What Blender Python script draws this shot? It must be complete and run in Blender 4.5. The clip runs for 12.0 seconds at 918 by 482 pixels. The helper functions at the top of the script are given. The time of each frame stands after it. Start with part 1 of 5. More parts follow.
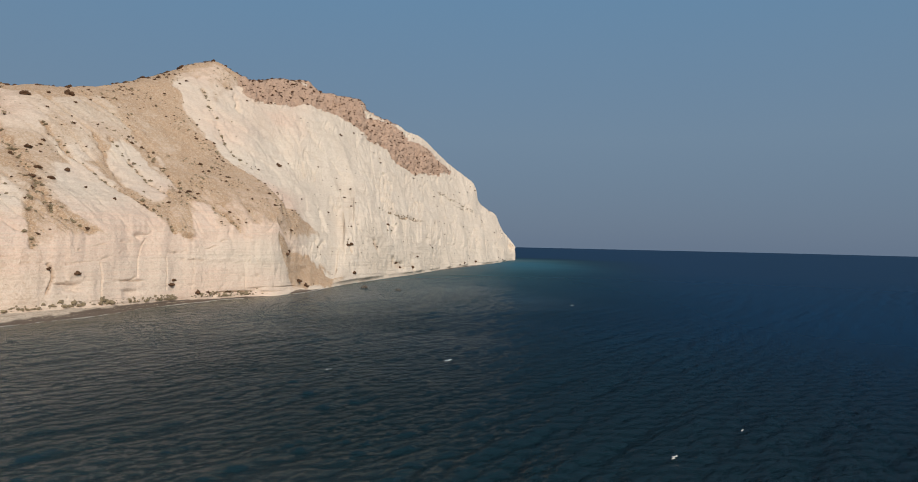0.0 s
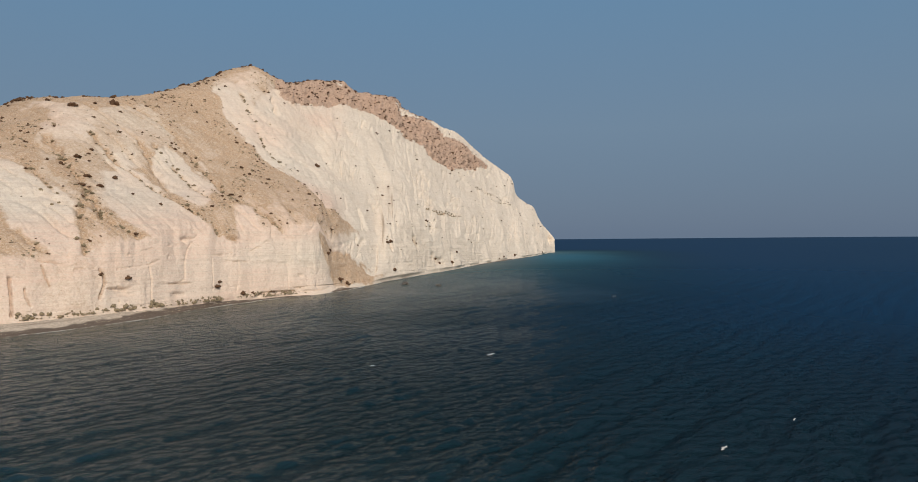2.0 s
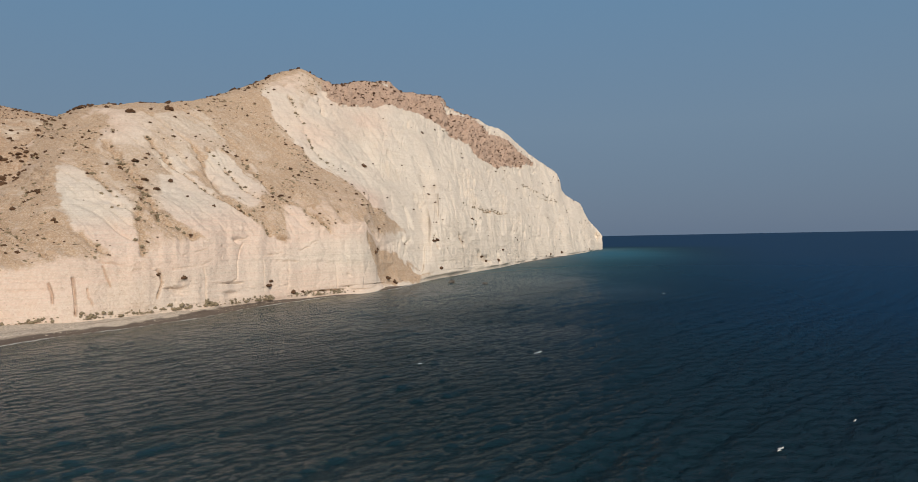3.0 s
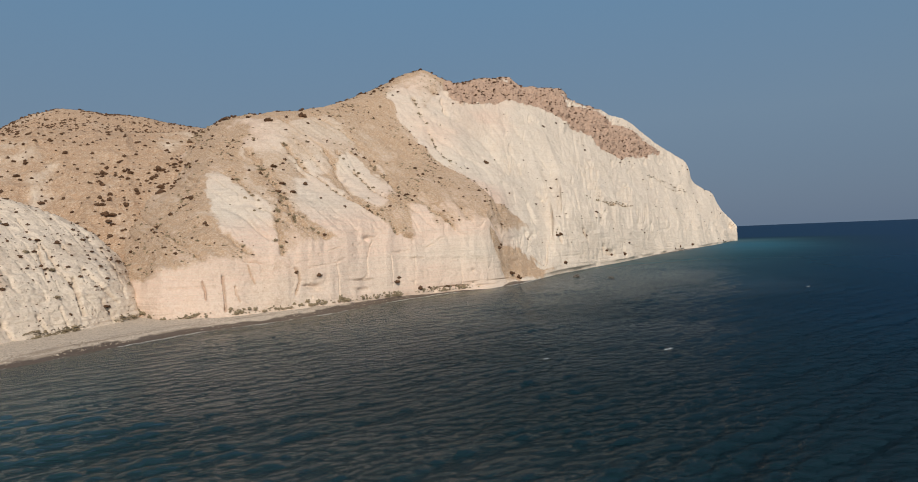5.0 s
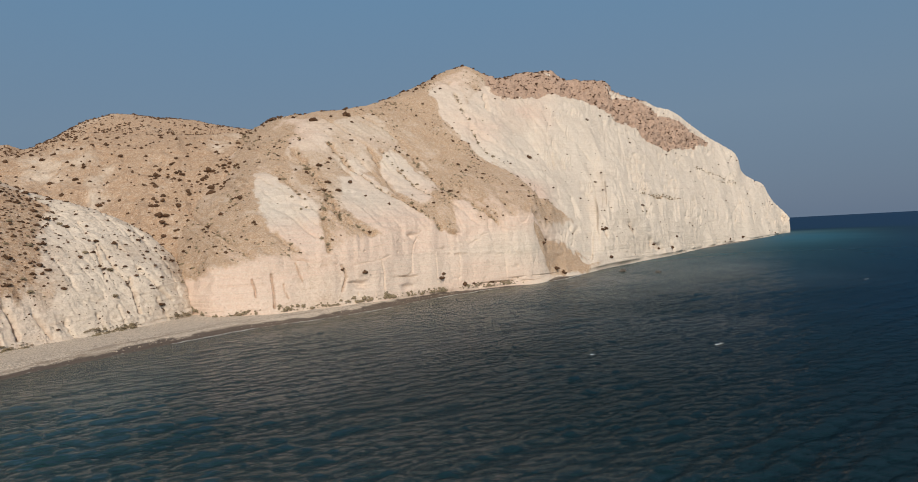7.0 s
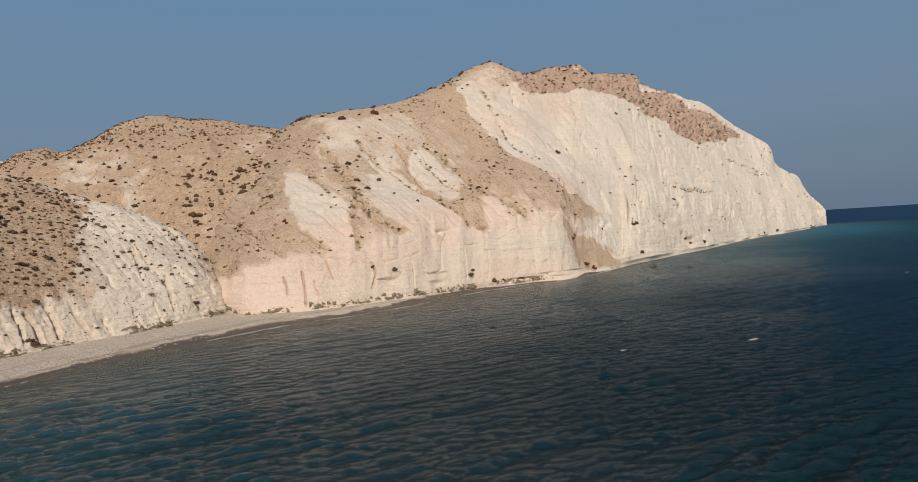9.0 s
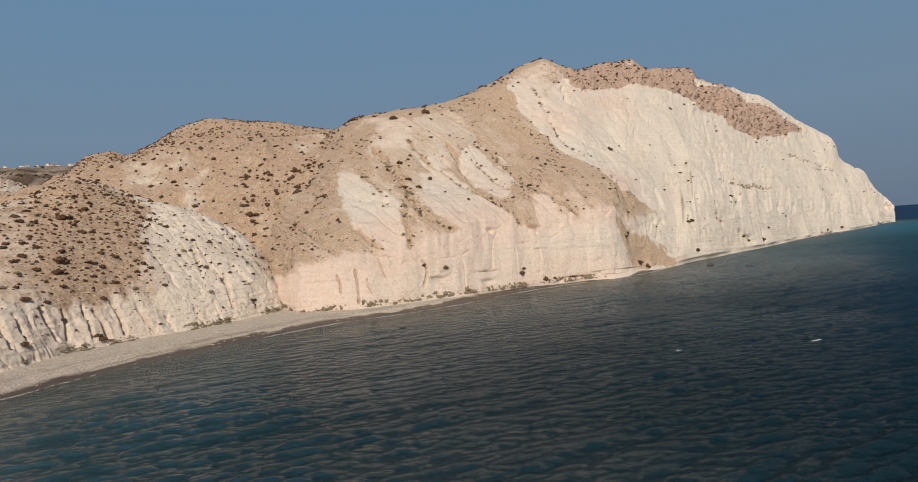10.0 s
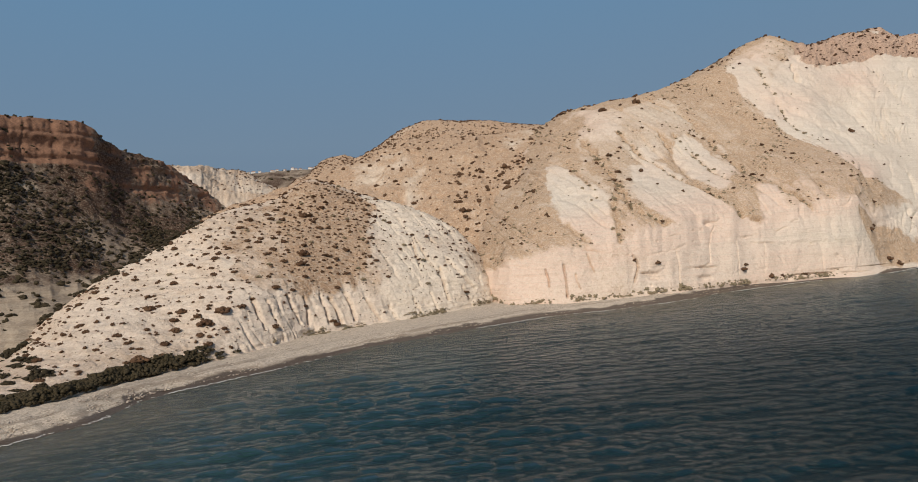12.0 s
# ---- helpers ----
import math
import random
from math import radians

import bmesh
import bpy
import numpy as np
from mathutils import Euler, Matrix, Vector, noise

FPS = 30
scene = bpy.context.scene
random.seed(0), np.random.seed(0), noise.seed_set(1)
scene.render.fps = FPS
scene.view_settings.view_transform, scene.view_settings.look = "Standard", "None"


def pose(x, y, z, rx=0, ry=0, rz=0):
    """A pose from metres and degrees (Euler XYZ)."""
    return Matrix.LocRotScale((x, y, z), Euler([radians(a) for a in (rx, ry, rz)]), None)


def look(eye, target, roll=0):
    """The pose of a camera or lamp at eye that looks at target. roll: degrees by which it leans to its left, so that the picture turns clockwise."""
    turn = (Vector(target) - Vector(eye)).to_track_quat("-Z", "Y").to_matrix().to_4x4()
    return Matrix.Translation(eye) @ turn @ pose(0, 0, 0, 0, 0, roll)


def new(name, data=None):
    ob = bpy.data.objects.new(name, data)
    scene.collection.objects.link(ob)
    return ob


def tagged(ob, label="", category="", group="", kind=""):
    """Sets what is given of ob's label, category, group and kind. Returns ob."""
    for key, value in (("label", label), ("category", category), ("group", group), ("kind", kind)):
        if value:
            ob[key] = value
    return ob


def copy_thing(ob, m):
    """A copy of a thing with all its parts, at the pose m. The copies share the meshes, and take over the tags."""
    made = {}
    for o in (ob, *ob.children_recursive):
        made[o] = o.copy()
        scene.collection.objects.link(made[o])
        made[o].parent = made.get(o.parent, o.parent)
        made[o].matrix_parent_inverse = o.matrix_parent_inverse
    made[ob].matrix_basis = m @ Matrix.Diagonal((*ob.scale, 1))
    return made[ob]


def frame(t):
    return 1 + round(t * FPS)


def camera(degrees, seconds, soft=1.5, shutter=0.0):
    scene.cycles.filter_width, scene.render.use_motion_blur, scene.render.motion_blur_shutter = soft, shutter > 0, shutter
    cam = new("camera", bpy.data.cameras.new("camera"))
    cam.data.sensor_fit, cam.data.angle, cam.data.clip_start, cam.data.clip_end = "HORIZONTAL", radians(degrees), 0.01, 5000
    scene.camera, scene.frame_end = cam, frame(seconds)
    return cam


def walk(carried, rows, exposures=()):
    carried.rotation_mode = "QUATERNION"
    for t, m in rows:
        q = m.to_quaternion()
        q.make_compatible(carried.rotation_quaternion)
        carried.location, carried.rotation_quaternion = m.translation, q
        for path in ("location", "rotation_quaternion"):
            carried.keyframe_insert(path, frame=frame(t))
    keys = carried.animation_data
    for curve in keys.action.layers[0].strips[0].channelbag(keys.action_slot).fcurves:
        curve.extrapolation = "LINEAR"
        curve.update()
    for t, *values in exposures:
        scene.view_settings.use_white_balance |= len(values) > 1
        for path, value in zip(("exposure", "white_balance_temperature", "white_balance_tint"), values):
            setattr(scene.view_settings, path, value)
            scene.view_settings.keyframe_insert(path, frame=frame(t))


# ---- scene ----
cam = camera(68.09, 12.0, 0.9)
ROWS = [
    (0, 0.00, 0.07, -1.31),
    (0.5, 1.21, -0.08, -0.92),
    (1, 1.23, -0.18, -0.49),
    (1.5, 1.69, -0.32, -0.02),
    (2, 3.26, -0.42, 0.48),
    (2.5, 4.93, -0.47, 0.72),
    (3, 7.15, -0.53, 1.08),
    (5, 17.50, -0.63, 2.36),
    (5.5, 19.74, -0.61, 2.59),
    (6, 20.32, -0.67, 2.79),
    (6.5, 20.77, -0.74, 2.99),
    (7, 21.20, -0.80, 3.13),
    (9, 23.63, -0.96, 3.73),
    (9.5, 25.29, -0.91, 3.85),
    (10, 27.93, -0.81, 3.94),
    (10.5, 31.70, -0.66, 4.02),
    (11, 36.42, -0.46, 4.10),
    (11.5, 42.37, -0.18, 4.17),
    (12, 45.42, -0.04, 4.17),
]
walk(cam, [(t, pose(0, 0, 30, 90 + pitch, roll, yaw)) for t, yaw, pitch, roll in ROWS])


# ---------------------------------------------------------------- light
SUN_EL, SUN_AZ = 35.0, 147.0        # azimuth clockwise from +y
world = bpy.data.worlds.new("sky")
scene.world = world
world.use_nodes = True
wn, wl = world.node_tree.nodes, world.node_tree.links
wn.clear()
sky = wn.new("ShaderNodeTexSky")
sky.sky_type, sky.sun_disc = "NISHITA", False
sky.sun_elevation, sky.sun_rotation = radians(SUN_EL), radians(SUN_AZ)
sky.altitude, sky.air_density, sky.dust_density, sky.ozone_density = 30, 1.15, 1.0, 1.2
# sea haze low over the horizon
where = wn.new("ShaderNodeTexCoord")
axes = wn.new("ShaderNodeSeparateXYZ")
wl.new(where.outputs["Generated"], axes.inputs[0])
haze = wn.new("ShaderNodeMapRange")
haze.interpolation_type = "SMOOTHSTEP"
for k, val in (("From Min", 0.33), ("From Max", 0.52), ("To Min", 0.95), ("To Max", 0.0)):
    haze.inputs[k].default_value = val
wl.new(axes.outputs["Z"], haze.inputs["Value"])
tone = wn.new("ShaderNodeValToRGB")                     # grey at the horizon, clear blue above
tone.color_ramp.elements.new(0.5)
for el, (at, col) in zip(tone.color_ramp.elements, ((0.0, (0.335, 0.465, 0.67)), (0.15, (0.40, 0.60, 0.845)), (0.36, (0.325, 0.63, 1.0)))):
    el.position, el.color = at, (*col, 1)
wl.new(axes.outputs["Z"], tone.inputs[0])
glow = wn.new("ShaderNodeVectorMath")
glow.operation = "SCALE"
glow.inputs["Scale"].default_value = 5.6
wl.new(tone.outputs[0], glow.inputs[0])
veil = wn.new("ShaderNodeMix")
veil.data_type = "RGBA"
wl.new(haze.outputs[0], veil.inputs[0])
wl.new(sky.outputs[0], veil.inputs[6])
wl.new(glow.outputs[0], veil.inputs[7])
back = wn.new("ShaderNodeBackground")
back.inputs["Strength"].default_value = 0.07
wout = wn.new("ShaderNodeOutputWorld")
wl.new(veil.outputs[2], back.inputs[0])
wl.new(back.outputs[0], wout.inputs[0])
sun = new("sun", bpy.data.lights.new("sun", "SUN"))
sun.data.energy, sun.data.angle, sun.data.color = 3.15, radians(0.53), (1.0, 0.912, 0.79)
a, e = radians(SUN_AZ), radians(SUN_EL)
to_sun = Vector((math.sin(a) * math.cos(e), math.cos(a) * math.cos(e), math.sin(e)))
sun.matrix_world = look(to_sun * 100, (0, 0, 0))


# ---------------------------------------------------------------- numeric helpers
def hash3(i, j, k, seed):
    n = (i * 73856093) ^ (j * 19349663) ^ (k * 83492791) ^ (seed * 2654435761)
    n = n & 0xFFFFFFFF
    n = ((n ^ (n >> 15)) * 2246822519) & 0xFFFFFFFF
    n = ((n ^ (n >> 13)) * 3266489917) & 0xFFFFFFFF
    return ((n ^ (n >> 16)) & 0xFFFFFF) / float(0xFFFFFF) * 2 - 1


def vnoise(x, y, z, seed=0):
    """Smooth value noise, -1 to 1, on arrays."""
    x, y, z = np.broadcast_arrays(np.asarray(x, float), np.asarray(y, float), np.asarray(z, float))
    i, j, k = (np.floor(q).astype(np.int64) for q in (x, y, z))
    u, v, w = (q - np.floor(q) for q in (x, y, z))
    u, v, w = (q * q * q * (q * (q * 6 - 15) + 10) for q in (u, v, w))
    out = 0
    for a in (0, 1):
        for b in (0, 1):
            for c in (0, 1):
                wt = (u if a else 1 - u) * (v if b else 1 - v) * (w if c else 1 - w)
                out = out + wt * hash3(i + a, j + b, k + c, seed)
    return out


def fbm(x, y, z, seed=0, octaves=4, gain=0.5):
    total, amp, scale = 0, 1.0, 1.0
    for o in range(octaves):
        total = total + amp * vnoise(x * scale, y * scale, z * scale, seed + o * 17)
        amp, scale = amp * gain, scale * 2.03
    return total


def ridged(x, y, z, seed=0, octaves=4):
    total, amp, scale = 0, 1.0, 1.0
    for o in range(octaves):
        total = total + amp * (1 - np.abs(vnoise(x * scale, y * scale, z * scale, seed + o * 31)) * 2)
        amp, scale = amp * 0.5, scale * 2.1
    return total


def smooth(a, b, x):
    t = np.clip((x - a) / (b - a), 0, 1)
    return t * t * (3 - 2 * t)


def hermite(knots, values, x):
    """Monotone cubic through the values at the knots (rows of values: several at once)."""
    knots, values, x = np.asarray(knots, float), np.asarray(values, float), np.asarray(x, float)
    h = np.diff(knots)
    d = np.diff(values, axis=0) / h[:, None]
    m = np.zeros_like(values)
    m[0], m[-1] = d[0], d[-1]
    same = d[:-1] * d[1:] > 0
    w1, w2 = (2 * h[1:] + h[:-1])[:, None], (h[1:] + 2 * h[:-1])[:, None]
    safe0, safe1 = np.where(same, d[:-1], 1), np.where(same, d[1:], 1)
    m[1:-1] = np.where(same, (w1 + w2) / (w1 / safe0 + w2 / safe1), 0)
    i = np.clip(np.searchsorted(knots, x, side="right") - 1, 0, len(h) - 1)
    t = ((x - knots[i]) / h[i])[:, None]
    hh = h[i][:, None]
    return ((1 + 2 * t) * (1 - t) ** 2 * values[i] + t * (1 - t) ** 2 * hh * m[i]
            + t * t * (3 - 2 * t) * values[i + 1] + t * t * (t - 1) * hh * m[i + 1])


def grid_mesh(name, co, mat, attrs=None, smooth_faces=True, closed=False):
    """A mesh object from a grid of points, shape (rows, columns, 3); attrs: name -> (rows, columns)."""
    nr, nc = co.shape[:2]
    me = bpy.data.meshes.new(name)
    me.vertices.add(nr * nc)
    me.vertices.foreach_set("co", co.reshape(-1).astype(np.float32))
    idx = np.arange(nr * nc).reshape(nr, nc)
    if closed:
        idx = np.concatenate([idx, idx[:, :1]], 1)
    quads = np.stack([idx[:-1, :-1], idx[:-1, 1:], idx[1:, 1:], idx[1:, :-1]], -1).reshape(-1, 4)
    n = len(quads)
    me.loops.add(n * 4)
    me.loops.foreach_set("vertex_index", quads.reshape(-1).astype(np.int32))
    me.polygons.add(n)
    me.polygons.foreach_set("loop_start", np.arange(0, n * 4, 4, dtype=np.int32))
    me.polygons.foreach_set("use_smooth", np.full(n, smooth_faces))
    for key, val in (attrs or {}).items():
        at = me.attributes.new(key, "FLOAT", "POINT")
        at.data.foreach_set("value", np.ascontiguousarray(val, dtype=np.float32).reshape(-1))
    me.materials.append(mat)
    me.update(calc_edges=True)
    me.validate()
    return new(name, me)


def loft(rows, columns, steps):
    """A surface through rows of plan points (x, y, height), each row with as many points as the rest.
    columns: points along; steps: points between one row and the next. Returns points (r, c, 3), u (c) and v (r), v in units of rows."""
    pts = np.array(rows, float)                             # rows, stations, 3
    n = pts.shape[1]
    bear = np.unwrap(np.arctan2(-pts[:, :, 0], pts[:, :, 1]).mean(0))
    u = np.interp(np.linspace(0, 1, columns), (bear - bear[0]) / (bear[-1] - bear[0]), np.arange(n))
    along = np.stack([hermite(np.arange(n), p, u) for p in pts])
    v = np.concatenate([np.arange(s) / s + i for i, s in enumerate(steps)] + [[len(steps)]])
    flat = hermite(np.arange(len(rows)), along.reshape(len(rows), -1), v)
    return flat.reshape(len(v), columns, 3), u, v


def beyond(row, dx, dy, fall, floor=None):
    """The row carried inland by (dx, dy), lowered to a part of its height."""
    return [(x + dx, y + dy, z * fall if floor is None else floor) for x, y, z in row]


def normals_of(co):
    du, dv = np.gradient(co, axis=1), np.gradient(co, axis=0)
    n = np.cross(du, dv)
    n /= np.linalg.norm(n, axis=2, keepdims=True) + 1e-9
    return n

# ---------------------------------------------------------------- materials
def material(name):
    m = bpy.data.materials.new(name)
    m.use_nodes = True
    nt = m.node_tree
    return m, nt.nodes, nt.links, nt.nodes["Principled BSDF"]


def noise_tex(ns, ls, scale, detail=5.0, rough=0.55, vec=None, distort=0.0):
    n = ns.new("ShaderNodeTexNoise")
    n.inputs["Scale"].default_value, n.inputs["Detail"].default_value = scale, detail
    n.inputs["Roughness"].default_value, n.inputs["Distortion"].default_value = rough, distort
    if vec is not None:
        ls.new(vec, n.inputs["Vector"])
    return n.outputs["Fac"]


def ramp(ns, ls, fac, stops):
    r = ns.new("ShaderNodeValToRGB")
    el = r.color_ramp.elements
    while len(el) < len(stops):
        el.new(0.5)
    for e, (p, c) in zip(el, stops):
        e.position, e.color = p, (*c, 1) if len(c) == 3 else c
    ls.new(fac, r.inputs[0])
    return r.outputs[0]


def mix(ns, ls, fac, a, b, mode="MIX"):
    m = ns.new("ShaderNodeMix")
    m.data_type, m.blend_type = "RGBA", mode
    for sock, val in ((m.inputs[0], fac), (m.inputs[6], a), (m.inputs[7], b)):
        if isinstance(val, (int, float)):
            sock.default_value = val
        elif isinstance(val, tuple):
            sock.default_value = (*val, 1)
        else:
            ls.new(val, sock)
    return m.outputs[2]


def calc(ns, ls, op, a, b=0.0, c=0.0):
    m = ns.new("ShaderNodeMath")
    m.operation = op
    for sock, val in zip(m.inputs, (a, b, c)):
        if isinstance(val, (int, float)):
            sock.default_value = val
        else:
            ls.new(val, sock)
    return m.outputs[0]


def attr(ns, key):
    a = ns.new("ShaderNodeAttribute")
    a.attribute_name = key
    return a.outputs["Fac"]


def stretched(ns, ls, sx, sy, sz):
    """Object coordinates, scaled."""
    tc, mp = ns.new("ShaderNodeTexCoord"), ns.new("ShaderNodeMapping")
    mp.inputs["Scale"].default_value = (sx, sy, sz)
    ls.new(tc.outputs["Object"], mp.inputs["Vector"])
    return mp.outputs[0]


def bump(ns, ls, height, strength, distance, below=None):
    b = ns.new("ShaderNodeBump")
    b.inputs["Strength"].default_value, b.inputs["Distance"].default_value = strength, distance
    ls.new(height, b.inputs["Height"])
    if below is not None:
        ls.new(below, b.inputs["Normal"])
    return b.outputs[0]


def rock_material(name, chalk, chalk_dark, soil, soil_dark, pink, red_dark, red_light):
    m, ns, ls, bsdf = material(name)
    pos = stretched(ns, ls, 1, 1, 1)
    strata = noise_tex(ns, ls, 1.0, 6, 0.65, stretched(ns, ls, 0.02, 0.02, 0.9), 0.4)
    fine = noise_tex(ns, ls, 0.45, 8, 0.62, pos)
    broad = noise_tex(ns, ls, 0.035, 6, 0.6, pos)
    grit = noise_tex(ns, ls, 1.5, 6, 0.7, pos)
    streak = noise_tex(ns, ls, 1.0, 5, 0.6, stretched(ns, ls, 0.3, 0.3, 0.03), 0.3)
    white = mix(ns, ls, calc(ns, ls, "MULTIPLY", ramp(ns, ls, strata, [(0.5, (0, 0, 0)), (0.68, (1, 1, 1))]), 0.3), chalk, chalk_dark)
    white = mix(ns, ls, calc(ns, ls, "MULTIPLY", ramp(ns, ls, broad, [(0.45, (0, 0, 0)), (0.75, (1, 1, 1))]), 0.35), white, chalk_dark)
    white = mix(ns, ls, calc(ns, ls, "MULTIPLY", ramp(ns, ls, streak, [(0.6, (0, 0, 0)), (0.7, (1, 1, 1))]), 0.3), white, tuple(0.8 * c for c in chalk_dark))
    white = mix(ns, ls, calc(ns, ls, "MULTIPLY", ramp(ns, ls, grit, [(0.3, (1, 1, 1)), (0.48, (0, 0, 0))]), 0.5), white, chalk_dark)
    dust = noise_tex(ns, ls, 4.5, 4, 0.7, pos)
    white = mix(ns, ls, calc(ns, ls, "MULTIPLY", ramp(ns, ls, dust, [(0.38, (1, 1, 1)), (0.5, (0, 0, 0))]), 0.35), white, chalk_dark)
    white = mix(ns, ls, calc(ns, ls, "MULTIPLY", attr(ns, "pink"), calc(ns, ls, "ADD", strata, 0.3)), white, pink)
    earth = mix(ns, ls, ramp(ns, ls, grit, [(0.33, (0, 0, 0)), (0.6, (1, 1, 1))]), soil_dark, soil)
    earth = mix(ns, ls, calc(ns, ls, "MULTIPLY", ramp(ns, ls, fine, [(0.5, (0, 0, 0)), (0.75, (1, 1, 1))]), 0.45), earth, chalk_dark)
    clod = noise_tex(ns, ls, 0.85, 3, 0.5, pos)
    earth = mix(ns, ls, calc(ns, ls, "MULTIPLY", ramp(ns, ls, clod, [(0.60, (0, 0, 0)), (0.68, (1, 1, 1))]), 0.6), earth, soil_dark)
    white = mix(ns, ls, calc(ns, ls, "MULTIPLY", ramp(ns, ls, clod, [(0.64, (0, 0, 0)), (0.70, (1, 1, 1))]), 0.35), white, soil)
    earth = mix(ns, ls, calc(ns, ls, "MULTIPLY", ramp(ns, ls, dust, [(0.38, (1, 1, 1)), (0.5, (0, 0, 0))]), 0.45), earth, soil_dark)
    earth = mix(ns, ls, calc(ns, ls, "MULTIPLY", ramp(ns, ls, dust, [(0.58, (0, 0, 0)), (0.68, (1, 1, 1))]), 0.4), earth, chalk_dark)
    beds = noise_tex(ns, ls, 1.0, 4, 0.6, stretched(ns, ls, 0.012, 0.012, 2.2), 0.25)
    line = ramp(ns, ls, beds, [(0.53, (0, 0, 0)), (0.6, (1, 1, 1)), (0.68, (0, 0, 0))])
    white = mix(ns, ls, calc(ns, ls, "MULTIPLY", line, 0.38), white, chalk_dark)
    earth = mix(ns, ls, calc(ns, ls, "MULTIPLY", line, 0.22), earth, chalk_dark)
    edge = calc(ns, ls, "ADD", attr(ns, "soil"), calc(ns, ls, "MULTIPLY", calc(ns, ls, "SUBTRACT", fine, 0.5), 0.7))
    edge = calc(ns, ls, "ADD", edge, calc(ns, ls, "MULTIPLY", calc(ns, ls, "SUBTRACT", grit, 0.5), 0.45))
    mask = ramp(ns, ls, edge, [(0.33, (0, 0, 0)), (0.78, (1, 1, 1))])
    col = mix(ns, ls, mask, white, earth)
    dots = ns.new("ShaderNodeTexVoronoi")
    dots.inputs["Scale"].default_value = 0.62
    ls.new(pos, dots.inputs["Vector"])
    lone = ramp(ns, ls, dots.outputs["Color"], [(0.5, (0, 0, 0)), (0.62, (1, 1, 1))])
    spot = ramp(ns, ls, calc(ns, ls, "ADD", dots.outputs["Distance"], calc(ns, ls, "MULTIPLY", grit, 0.3)), [(0.30, (1, 1, 1)), (0.38, (0, 0, 0))])
    some = calc(ns, ls, "ADD", 0.2, calc(ns, ls, "MULTIPLY", mask, 0.55))
    col = mix(ns, ls, calc(ns, ls, "MULTIPLY", calc(ns, ls, "MULTIPLY", spot, lone), some), col, tuple(0.7 * c for c in soil_dark))
    pebbles = ns.new("ShaderNodeTexVoronoi")
    pebbles.inputs["Scale"].default_value = 1.9
    ls.new(pos, pebbles.inputs["Vector"])
    col = mix(ns, ls, calc(ns, ls, "MULTIPLY", ramp(ns, ls, pebbles.outputs["Color"], [(0.55, (0, 0, 0)), (0.75, (1, 1, 1))]), 0.1), col, soil_dark)
    col = mix(ns, ls, calc(ns, ls, "MULTIPLY", ramp(ns, ls, pebbles.outputs["Color"], [(0.25, (1, 1, 1)), (0.4, (0, 0, 0))]), 0.3), col, chalk)
    red = mix(ns, ls, ramp(ns, ls, grit, [(0.36, (0, 0, 0)), (0.62, (1, 1, 1))]), red_dark, red_light)
    red = mix(ns, ls, calc(ns, ls, "MULTIPLY", strata, 0.5), red, tuple(1.15 * c for c in red_light))
    redge = calc(ns, ls, "ADD", attr(ns, "rust"), calc(ns, ls, "MULTIPLY", calc(ns, ls, "SUBTRACT", fine, 0.5), 0.8))
    col = mix(ns, ls, ramp(ns, ls, redge, [(0.4, (0, 0, 0)), (0.6, (1, 1, 1))]), col, red)
    ls.new(col, bsdf.inputs["Base Color"])
    bsdf.inputs["Roughness"].default_value = 0.95
    bsdf.inputs["Specular IOR Level"].default_value = 0.12
    n1 = bump(ns, ls, beds, 0.5, 0.35, bump(ns, ls, strata, 0.45, 0.5))
    n2 = bump(ns, ls, fine, 0.75, 0.75, n1)
    n3 = bump(ns, ls, dust, 0.5, 0.12, bump(ns, ls, grit, 0.8, 0.45, n2))
    ls.new(n3, bsdf.inputs["Normal"])
    return m


CHALK = rock_material("chalk", (0.78, 0.685, 0.575), (0.58, 0.47, 0.365), (0.60, 0.425, 0.283), (0.395, 0.26, 0.165), (0.76, 0.565, 0.45), (0.24, 0.155, 0.11), (0.60, 0.43, 0.325))
EARTHY = rock_material("earthy_chalk", (0.80, 0.695, 0.57), (0.61, 0.50, 0.385), (0.565, 0.385, 0.25), (0.34, 0.212, 0.13), (0.76, 0.58, 0.465), (0.24, 0.155, 0.11), (0.60, 0.43, 0.325))
# brown scrubby ground, its soil tones lowered further: mesa shade put into the colour
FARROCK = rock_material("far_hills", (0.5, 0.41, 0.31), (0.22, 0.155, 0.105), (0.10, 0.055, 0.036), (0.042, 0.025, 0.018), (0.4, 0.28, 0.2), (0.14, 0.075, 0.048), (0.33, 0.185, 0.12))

# shingle
SHINGLE, ns, ls, bsdf = material("shingle")
pos = stretched(ns, ls, 1, 1, 1)
vor = ns.new("ShaderNodeTexVoronoi")
vor.inputs["Scale"].default_value = 3.2
ls.new(pos, vor.inputs["Vector"])
stone = ramp(ns, ls, vor.outputs["Color"], [(0.2, (0.26, 0.20, 0.15)), (0.8, (0.72, 0.61, 0.49))])
stone = mix(ns, ls, calc(ns, ls, "MULTIPLY", noise_tex(ns, ls, 0.25, 5, 0.6, pos), 0.8), stone, (0.60, 0.50, 0.39))
stone = mix(ns, ls, calc(ns, ls, "MULTIPLY", attr(ns, "drift"), 0.55), stone, (0.20, 0.145, 0.10))
wet = attr(ns, "wet")
ls.new(mix(ns, ls, wet, stone, mix(ns, ls, 0.9, stone, (0.075, 0.052, 0.036))), bsdf.inputs["Base Color"])
